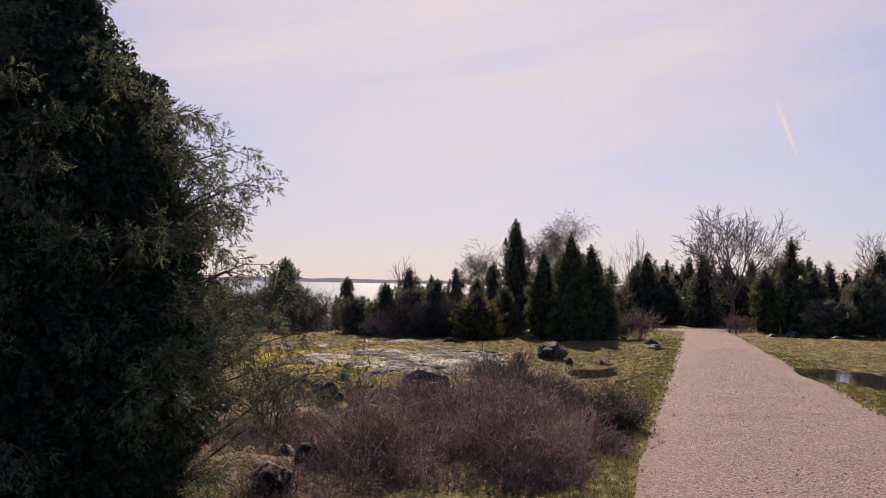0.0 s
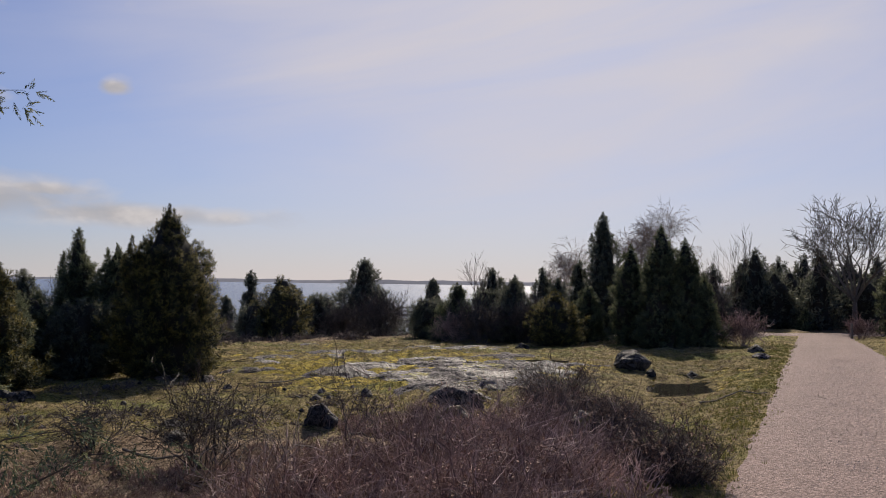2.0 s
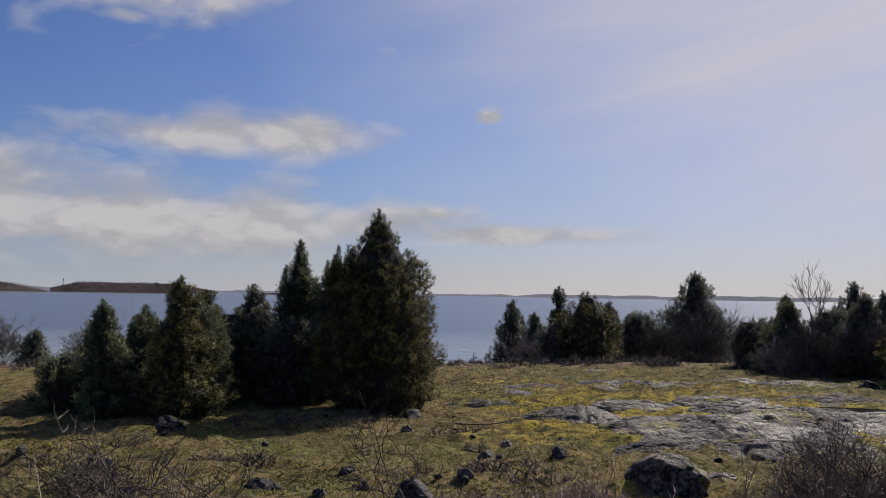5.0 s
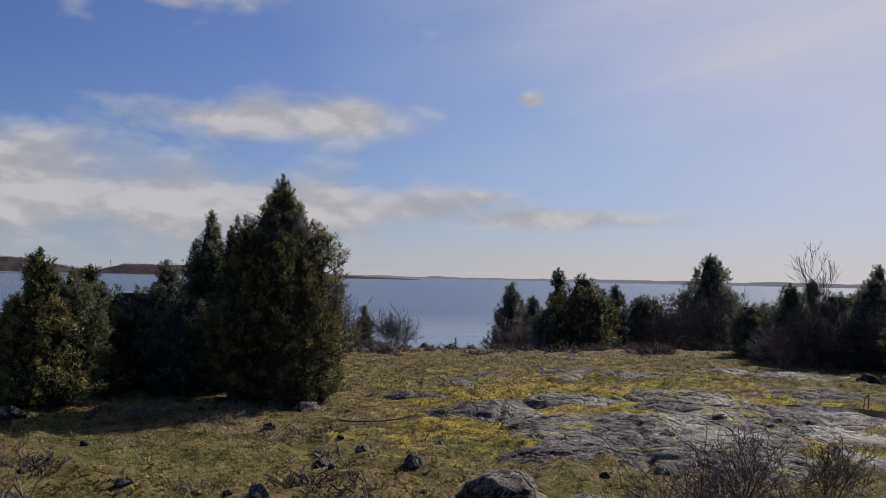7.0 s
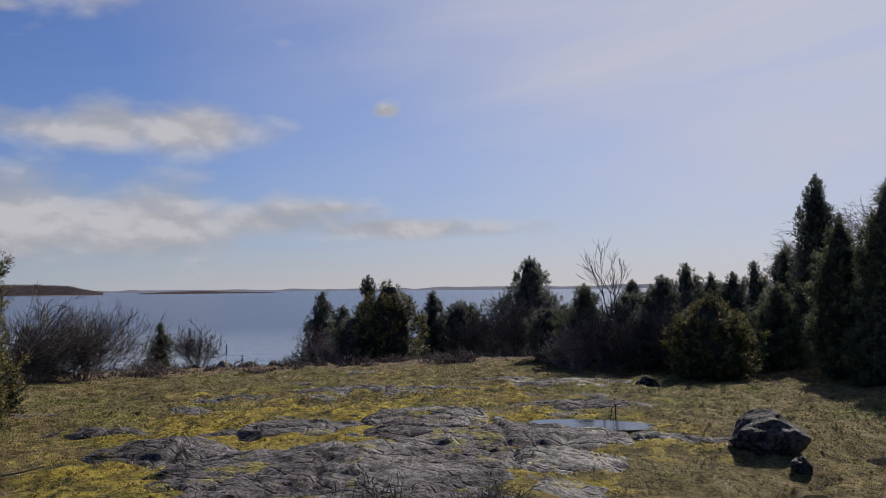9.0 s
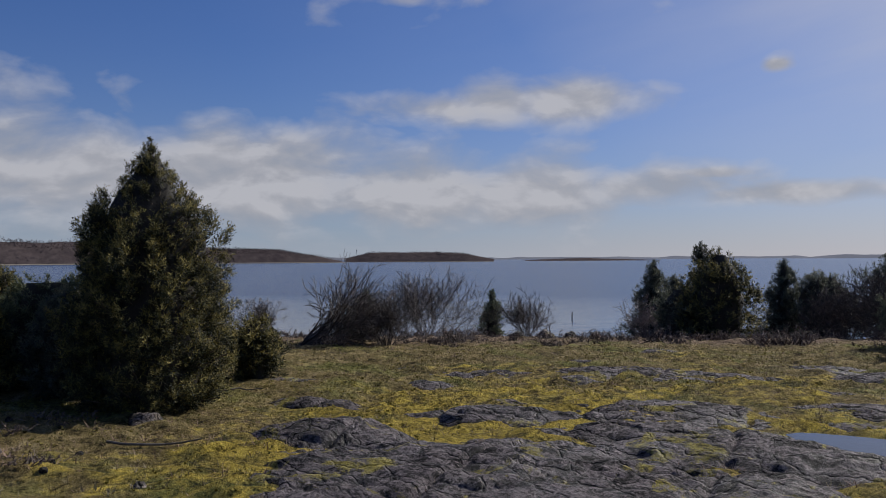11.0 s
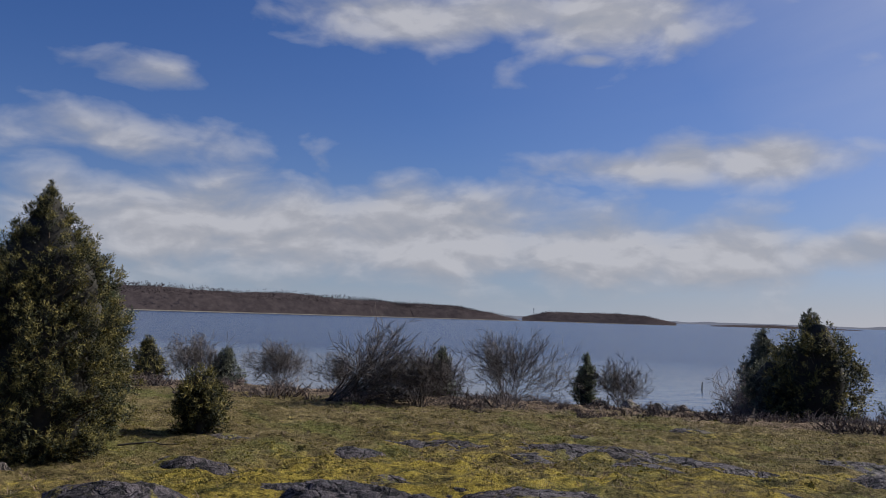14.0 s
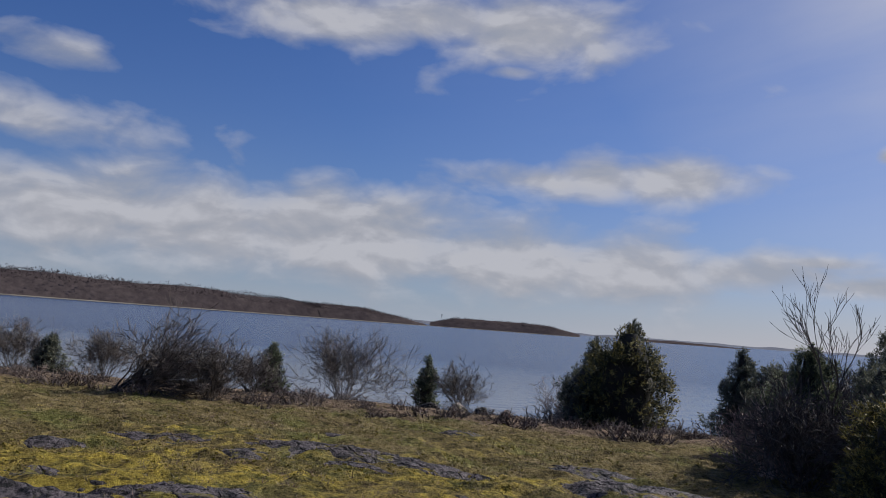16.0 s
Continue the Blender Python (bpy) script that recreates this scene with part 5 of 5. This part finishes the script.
for x, y, k in ((17.5, 33.5, 1.0), (18.8, 31.5, 0.9), (20.3, 34.5, 1.1), (7.0, 41.0, 0.75), (6.2, 36.2, 0.8), (7.6, 42.5, 0.9), (5.2, 38.5, 0.9), (4.2, 42.0, 1.0), (22.0, 31.0, 0.95), (2.4, 41.0, 0.9), (16.6, 36.0, 0.9)):
    copy_thing(wood[int(x * 10) % 3], pose(x, y, float(height(x, y)) - 0.05, 0, 0, x * 77 % 360) @ Matrix.Scale(k, 4))

# ---- bare trees and shrubs ----
bare_tree(14.6, 42.2, 6.2, 3, depth=5, spread=0.6, radius=0.1, label="bare oak with a wide rounded crown", trunk=0.2, name="oak_tree", up=0.3, thin=0.011, bend=0.09, limbs=9, first=0.40, shrink=0.66)
bare_tree(10.0, 45.5, 5.2, 5, depth=4, spread=0.3, radius=0.06, label="bare many-stemmed tree beyond the path", trunk=0.1, up=0.7)
bare_tree(2.0, 50.0, 5.6, 7, depth=6, spread=0.38, radius=0.07, mat=BIRCH_TWIG, label="small bare birch with hanging twigs", droop=1.0, name="birch_tree", trunk=0.3, limbs=5, thin=0.006)
bare_tree(5.2, 38.5, 6.0, 8, depth=6, spread=0.42, radius=0.09, mat=BIRCH_TWIG, label="bare birch with hanging twigs behind junipers", droop=1.2, name="birch_tree", trunk=0.3, limbs=6, thin=0.005)
bare_tree(19.8, 38.0, 4.6, 9, depth=5, spread=0.5, radius=0.09, label="crooked bare tree beyond the path", trunk=0.2)
bare_tree(-1.34, 31.2, 3.1, 10, depth=4, spread=0.28, radius=0.03, mat=TWIG, label="thin bare sapling over the thicket", trunk=0.35, up=0.6, name="sapling", thin=0.0045)
bare_shrub(-13.4, 24.2, 1.75, 1.8, 1, stems=36, depth=3, lean=(0.6, 1.05), label="windswept bare shrub leaning over the shore", radius=0.019, up=0.05, thin=0.007, bend=0.14, spread=0.42)
bare_shrub(-12.6, 25.9, 1.1, 1.5, 2, stems=31, depth=3, label="bare twiggy shrub beside the windswept one", radius=0.009, thin=0.0065)
bare_shrub(-19.7, 32.7, 2.0, 2.6, 3, stems=43, depth=3, label="dense rounded bare shrub on the shore", radius=0.009, thin=0.0065)
bare_shrub(-18.8, 36.9, 1.45, 1.7, 4, stems=30, depth=3, label="open bare shrub on the shore", radius=0.009, thin=0.0065)
bare_shrub(-12.6, 36.4, 1.2, 1.8, 5, stems=18, depth=3, label="pale bare shrub beside the rounded juniper", radius=0.0065, mat=BIRCH_TWIG, thin=0.005)
bare_shrub(-27.0, 23.6, 1.5, 2.4, 6, stems=36, depth=3, label="greyish bare shrub on the shore", radius=0.009, thin=0.0065)
bare_shrub(-25.0, 26.2, 1.3, 2.0, 7, stems=35, depth=3, label="bare shrub on the shore", radius=0.009, thin=0.0065)
bare_shrub(-22.5, 27.6, 1.0, 1.4, 8, stems=24, depth=3, label="low bare shrub on the shore", radius=0.009, thin=0.0065)
bare_shrub(-17.0, 28.5, 0.9, 1.6, 9, stems=28, depth=3, label="low bare shrub with thin twigs", radius=0.009, thin=0.0065)
bare_shrub(-6.2, 38.8, 1.7, 3.2, 10, stems=59, depth=3, label="grey bare thicket below the open juniper", radius=0.009, thin=0.0065)
bare_shrub(-8.2, 40.2, 1.4, 2.2, 11, stems=51, depth=3, label="grey bare thicket beside the junipers", radius=0.009, thin=0.0065)
bare_shrub(-3.9, 38.2, 1.3, 2.4, 12, stems=42, depth=3, label="grey bare thicket beyond the slab", radius=0.009, thin=0.0065)
bare_shrub(-1.2, 30.4, 1.1, 1.8, 13, stems=42, depth=3, label="bare bush in the juniper thicket", radius=0.009, thin=0.0065)
bare_shrub(0.4, 30.4, 1.25, 1.6, 14, stems=51, depth=3, label="bare bush in the juniper thicket", radius=0.009, thin=0.0065)
bare_shrub(-2.1, 30.9, 0.8, 1.1, 15, stems=51, depth=3, label="brownish bare bush beside the thicket", radius=0.006, mat=HEATHER, thin=0.005)
bare_shrub(-2.0, 9.8, 0.8, 0.9, 16, stems=22, depth=3, label="dark thorny bare bush in the heather", radius=0.006, mat=TWIG, thin=0.003, up=0.15, spread=0.85)
bare_shrub(-3.4, 10.4, 0.5, 0.9, 17, stems=16, depth=3, label="dark thorny bare bush in the turf", radius=0.006, mat=TWIG, thin=0.003, up=0.15, spread=0.85)
bare_shrub(-0.95, 10.9, 0.85, 0.35, 18, stems=3, depth=3, label="thin upright thorny sapling", radius=0.006, mat=HEATHER_DARK, name="thorn_sapling", thin=0.003, up=0.15, spread=0.85)
bare_shrub(0.9, 16.0, 0.45, 0.9, 19, stems=17, depth=3, label="low dark bare bush on the rock edge", radius=0.004, mat=HEATHER_DARK, thin=0.003, up=0.15, spread=0.85)
bare_shrub(1.5, 16.4, 0.4, 0.8, 20, stems=15, depth=3, label="low dark bare bush on the rock edge", radius=0.004, mat=HEATHER_DARK, thin=0.003, up=0.15, spread=0.85)
bare_shrub(6.9, 29.5, 0.9, 1.4, 21, stems=31, depth=3, label="brown bare bush beside the path", radius=0.007, mat=HEATHER, thin=0.008)
bare_shrub(12.4, 35.2, 0.7, 1.6, 22, stems=25, depth=3, label="low reddish bare bush in the path's bend", radius=0.006, mat=HEATHER, thin=0.008)
bare_shrub(17.0, 32.0, 1.8, 2.0, 23, stems=31, depth=3, label="bare bush among junipers", radius=0.009, thin=0.0065)
bare_shrub(8.2, 42.5, 2.2, 2.4, 24, stems=25, depth=3, label="bare brown shrub before the wood", radius=0.009, thin=0.0065)

bare_tree(-25.6, 16.3, 4.5, 12, depth=5, spread=0.45, radius=0.08, mat=TWIG, label="bare crooked tree beyond the juniper clump", trunk=0.2, up=0.3, thin=0.008)

# ---- heather ----
twig_mound("heather_thicket", (0.3, 8.1, 1.35, 1.6, 0), 4200, 0.56, HEATHER, 1, "dense brown leafless heather thicket by the path", thick=0.0042)
twig_mound("heather_thicket", (0.85, 10.7, 1.15, 1.4, 0), 3200, 0.5, HEATHER, 2, "brown heather thicket beside wet turf", thick=0.0045)
twig_mound("heather_thicket", (1.5, 14.0, 0.85, 1.2, 0), 2200, 0.55, HEATHER_DARK, 3, "dark heather mound beside wet turf", thick=0.005)
twig_mound("heather_thicket", (-1.2, 9.6, 1.2, 1.3, 0), 1100, 0.2, LITTER, 4, "low reddish heather among stones", thick=0.0042)
twig_mound("heather_thicket", (-0.5, 12.3, 1.2, 0.9, 0), 1200, 0.24, HEATHER, 5, "low reddish heather among stones", thick=0.0045)
twig_mound("heather_thicket", (-2.6, 9.0, 1.2, 1.2, 0), 700, 0.1, LITTER, 6, "low brown heather litter", thick=0.0045)
twig_mound("heather_thicket", (-1.0, 6.9, 0.7, 0.9, 0), 900, 0.2, HEATHER, 7, "low brown heather under the juniper", thick=0.004)
twig_mound("grass_tussock", (1.98, 9.7, 0.24, 0.3, 0), 500, 0.34, HEATHER_DARK, 8, "dark tussock by the wet turf", category="tussock")
clumps = [twig_mound("heather_clump", (-13.0, 28.5, 0.5, 0.4, 0), 60, 0.3, HEATHER_DARK, 11, "low dark heather clump near the shore", thick=0.012),
          twig_mound("heather_clump", (-9.0, 32.5, 0.6, 0.42, 0), 60, 0.3, HEATHER_DARK, 12, "low brown heather clump near the shore", thick=0.012),
          twig_mound("heather_clump", (-5.8, 32.4, 0.4, 0.4, 0), 60, 0.26, HEATHER_DARK, 13, "low dark heather clump near the shore", thick=0.012)]
for c in clumps:
    tagged(c, group="heather clumps near the shore")
pick = random.Random(9)
for i in range(100):
    u = i / 99
    s = 27.6 + pick.uniform(-1.6, 4.6)
    a = -26 + 52 * u + pick.uniform(-0.6, 0.6)
    x, y = -s * 0.70711 + (a + 6) * 0.70711 * 0.62 + 8.0 - 2.2, s * 0.70711 + (a + 6) * 0.70711 * 0.62 + 8.0 - 2.2
    if on_path(x, y) > -1.5:
        continue
    k = pick.uniform(0.6, 1.5)
    copy_thing(clumps[i % 3], pose(x, y, float(height(x, y)), 0, 0, pick.uniform(0, 360)) @ Matrix.Diagonal((k, k, 0.85 * k, 1)))

pick = random.Random(31)
for i in range(34):
    x, y = pick.uniform(-7.0, 1.0), pick.uniform(10.5, 17.2)
    if math.hypot(x + 6.2, y - 17.8) < 1.2 or math.hypot(x + 0.4, y - 17.8) < 1.6:
        continue
    k = pick.uniform(0.3, 0.75)
    tagged(copy_thing(clumps[i % 3], pose(x, y, float(height(x, y)), 0, 0, pick.uniform(0, 360)) @ Matrix.Diagonal((k, k, 0.7 * k, 1))), "small dark heather tuft in the turf", group="heather tufts in the turf")
bare_shrub(-0.5, 7.5, 0.62, 1.0, 41, stems=9, depth=2, label="pale arching briar stems over the heather", radius=0.006, mat=BIRCH_TWIG, thin=0.003, up=0.0, spread=0.6, name="briar")
bare_shrub(0.5, 9.3, 0.7, 1.0, 42, stems=8, depth=2, label="pale arching briar stems over the heather", radius=0.006, mat=BIRCH_TWIG, thin=0.003, up=0.0, spread=0.6, name="briar")


# ---- jetty rail, post ----
def jetty(x0, y0, x1, y1, deck, n):
    """A plank jetty with a three-rail fence, on posts down into the water."""
    ob = new("jetty")
    ob.location = (x0, y0, deck)
    tagged(ob, "grey wooden jetty with a three-rail fence over the water", "jetty")
    dx, dy = x1 - x0, y1 - y0
    ln = math.hypot(dx, dy)
    turn = math.atan2(dy, dx)

    def bar(name, u0, u1, z0, z1, v0, v1):
        bm = bmesh.new()
        bmesh.ops.create_cube(bm, size=1.0)
        bmesh.ops.scale(bm, vec=(u1 - u0, v1 - v0, z1 - z0), verts=bm.verts)
        bmesh.ops.translate(bm, vec=((u0 + u1) / 2, (v0 + v1) / 2, (z0 + z1) / 2), verts=bm.verts)
        bmesh.ops.bevel(bm, geom=bm.edges[:], offset=0.01, segments=1)
        bmesh.ops.rotate(bm, matrix=Matrix.Rotation(turn, 3, "Z"), verts=bm.verts)
        me = bpy.data.meshes.new(name)
        bm.to_mesh(me)
        bm.free()
        me.materials.append(WOOD)
        p = new(name, me)
        p.parent = ob
    bar("deck", -0.2, ln + 0.2, -0.12, 0.0, -0.1, 1.6)
    for z in (0.38, 0.68, 0.98):
        bar("rail", 0.0, ln, z - 0.05, z + 0.05, -0.02, 0.03)
    for i in range(n):
        u = ln * i / (n - 1)
        bar("post", u - 0.05, u + 0.05, -1.6, 1.04, 0.032, 0.13)


jetty(-20.0, 66.6, -7.0, 70.0, -1.45, 11)


def marker_post(x, y, h):
    bm = bmesh.new()
    bmesh.ops.create_cone(bm, cap_ends=True, segments=12, radius1=0.05, radius2=0.045, depth=h)
    bmesh.ops.translate(bm, vec=(0, 0, h / 2 - 0.05), verts=bm.verts)
    bmesh.ops.bevel(bm, geom=[e for e in bm.edges if e.calc_length() < 0.03], offset=0.006, segments=2)
    me = bpy.data.meshes.new("marker_post")
    bm.to_mesh(me)
    bm.free()
    me.materials.append(WOOD)
    ob = new("marker_post", me)
    ob.location = (x, y, float(lie(x, y)))
    tagged(ob, "short weathered wooden post beside the path", "post")


marker_post(12.0, 35.0, 0.6)


# ---- small finds ----
def stick(name, points, radius, mat, label, category="branch"):
    """A bent rod or fallen branch through the points, on the ground."""
    pts = np.array(points, dtype=float)
    ob = new(name)
    ob.location = pts[0]
    tagged(ob, label, category)
    k = len(pts) - 1
    rad = radius * np.linspace(1, 0.5, k + 1)
    v, f = tubes([pts[:-1] - pts[0], pts[1:] - pts[0], rad[:-1], rad[1:]], 6)
    mesh_np("rod" if mat is IRON else "wood", v, f, mat, ob)
    return ob


def lying(x, y, turn, length, seed):
    r = random.Random(seed)
    out = []
    for i in range(6):
        u = length * i / 5
        px, py = x + u * math.cos(turn) + r.uniform(-0.04, 0.04), y + u * math.sin(turn) + r.uniform(-0.04, 0.04)
        out.append((px, py, float(height(px, py)) + 0.02 + 0.03 * r.random()))
    return out


for x, y, turn, ln, seed in ((-3.9, 16.6, 0.9, 0.9, 1), (-1.1, 11.2, 0.6, 0.5, 2), (3.3, 15.9, 0.25, 1.1, 3), (-6.9, 18.9, 1.2, 0.7, 4), (-2.6, 14.9, 2.4, 0.5, 5), (-0.4, 7.0, 1.9, 0.6, 6), (-3.0, 10.3, 0.4, 0.8, 7)):
    stick("fallen_branch", lying(x, y, turn, ln, seed), 0.014, GREY_BARK, "grey fallen branch lying on the turf")
z = float(lie(1.05, 21.6)) + 0.13
stick("iron_pin", [(1.05, 21.6, z), (1.05, 21.6, z + 0.12), (1.055, 21.6, z + 0.2), (1.01, 21.59, z + 0.15), (0.99, 21.58, z)], 0.009, IRON, "bent rusty iron pin in the rock pool", "iron pin")
stick("sea_stake", [(-27.4, 49.0, SEA_LEVEL - 0.6), (-27.4, 49.0, SEA_LEVEL + 0.15), (-27.38, 49.0, SEA_LEVEL + 0.34)], 0.045, GREY_BARK, "dark wooden stake standing in shallow water", "stake")


def beacon(x, y, h):
    ob = new("beacon")
    ob.location = (x, y, SEA_LEVEL)
    tagged(ob, "slender lattice beacon above the island trees", "beacon")
    for k in range(3):
        a = k * 2.09
        v, f = tubes([[(1.6 * math.cos(a), 1.6 * math.sin(a), 0)], [(0.3 * math.cos(a), 0.3 * math.sin(a), h)], [0.2], [0.15]], 5)
        mesh_np("leg", v, f, HAZED_FAR, ob)
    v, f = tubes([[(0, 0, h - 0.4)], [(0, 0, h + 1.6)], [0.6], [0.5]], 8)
    mesh_np("lantern", v, f, HAZED_FAR, ob)


beacon(*polar(55.9, 1050), 14.0)


def pebbles(n, seed):
    """Loose stones on the gravel."""
    r = np.random.default_rng(seed)
    Y = 4.0 + 20.0 * r.random(n) ** 1.6
    U = r.random(n)
    X = path_left(Y) + 0.05 + (path_right(Y) - path_left(Y) - 0.1) * U
    Z = lie(X, Y) + 0.055 * (1 - (2 * U - 1) ** 4) - 0.018 + 0.02 * fbm(X * 2, Y * 2, 3)
    oct_v = np.array([(1, 0, 0), (-1, 0, 0), (0, 1, 0), (0, -1, 0), (0, 0, 0.4), (0, 0, -0.4)])
    oct_f = np.array([(0, 2, 4), (2, 1, 4), (1, 3, 4), (3, 0, 4), (2, 0, 5), (1, 2, 5), (3, 1, 5), (0, 3, 5)])
    V, Fc = place_sprays(np.stack([X, Y, Z], 1), r.normal(size=(n, 3)) * 0.4 + [0, 0, 1], r.uniform(0.004, 0.011, n), (oct_v, oct_f), r)
    tagged(mesh_np("gravel", V, Fc, PEBBLE), "loose pinkish pebbles on the path", "gravel", kind="stuff")


pebbles(6000, 3)


# ---- turf: short blades, straw and moss cushions ----
def tuft_template(blades, spread, width, seed):
    r = np.random.default_rng(seed)
    v, f = [], []
    for i in range(blades):
        a = r.uniform(0, 2 * math.pi)
        o = np.array([math.cos(a), math.sin(a), 0]) * r.uniform(0, 0.5)
        side = np.array([-math.sin(a), math.cos(a), 0]) * width
        tip = o + np.array([math.cos(a) * spread, math.sin(a) * spread, 1.0]) * r.uniform(0.5, 1.1)
        b = len(v)
        v += [o - side, o + side, tip]
        f.append((b, b + 1, b + 2))
    return np.array(v), np.array(f)


def turf(name, n, region, size, template, mat, seed, label, want):
    r = np.random.default_rng(seed)
    x0, x1, y0, y1 = region
    X, Y = r.uniform(x0, x1, n), y0 + (y1 - y0) * r.random(n) ** 1.25
    keep = (on_path(X, Y) < 0.06 + 0.09 * r.normal(size=n)) & (r.random(n) < want(X, Y))
    X, Y = X[keep], Y[keep]
    P = np.stack([X, Y, height(X, Y) - 0.006], 1)
    D = np.stack([r.normal(size=len(X)) * 0.2, r.normal(size=len(X)) * 0.2, np.ones(len(X))], 1)
    v, f = place_sprays(P, D, size * r.uniform(0.5, 1.4, len(X)), template, r)
    tagged(mesh_np(name, v, f, mat), label, "grass", kind="stuff")


patchy = lambda X, Y: np.clip(0.5 + 2.2 * fbm(X * 0.8 + 4, Y * 0.8, 3), 0.05, 1)
other = lambda X, Y: np.clip(0.35 - 2.2 * fbm(X * 0.8 + 4, Y * 0.8, 3), 0.03, 1)
verge = lambda X, Y: np.exp(-((path_left(Y) - X - 0.2) / 0.5) ** 2) + np.exp(-((X - path_right(Y) - 0.2) / 0.5) ** 2)
turf("grass", 42000, (-13, 11, 5.5, 34), 0.032, tuft_template(7, 0.6, 0.09, 1), GRASS, 1, "short green turf", patchy)
turf("grass", 34000, (0.0, 9, 4.5, 30), 0.045, tuft_template(7, 0.5, 0.10, 4), GRASS, 5, "green grass along the path's edge", verge)
turf("dry_grass", 30000, (-13, 11, 5.5, 36), 0.05, tuft_template(6, 0.9, 0.07, 2), STRAW, 2, "dry straw-coloured grass", other)
turf("moss", 50000, (-12, 6, 12, 31), 0.02, tuft_template(7, 1.5, 0.45, 3), MOSS, 3, "low yellow moss cushions", lambda X, Y: np.clip(0.3 + 2.5 * fbm(X * 0.6 + 33, Y * 0.6, 3), 0, 1))
turf("heather_litter", 30000, (-13, 6, 6, 34), 0.05, tuft_template(6, 1.6, 0.06, 6), LITTER, 4, "brown dead twigs and litter in the turf", lambda X, Y: np.clip(0.25 + 2.0 * fbm(X * 0.9 + 71, Y * 0.9, 3), 0.02, 1))
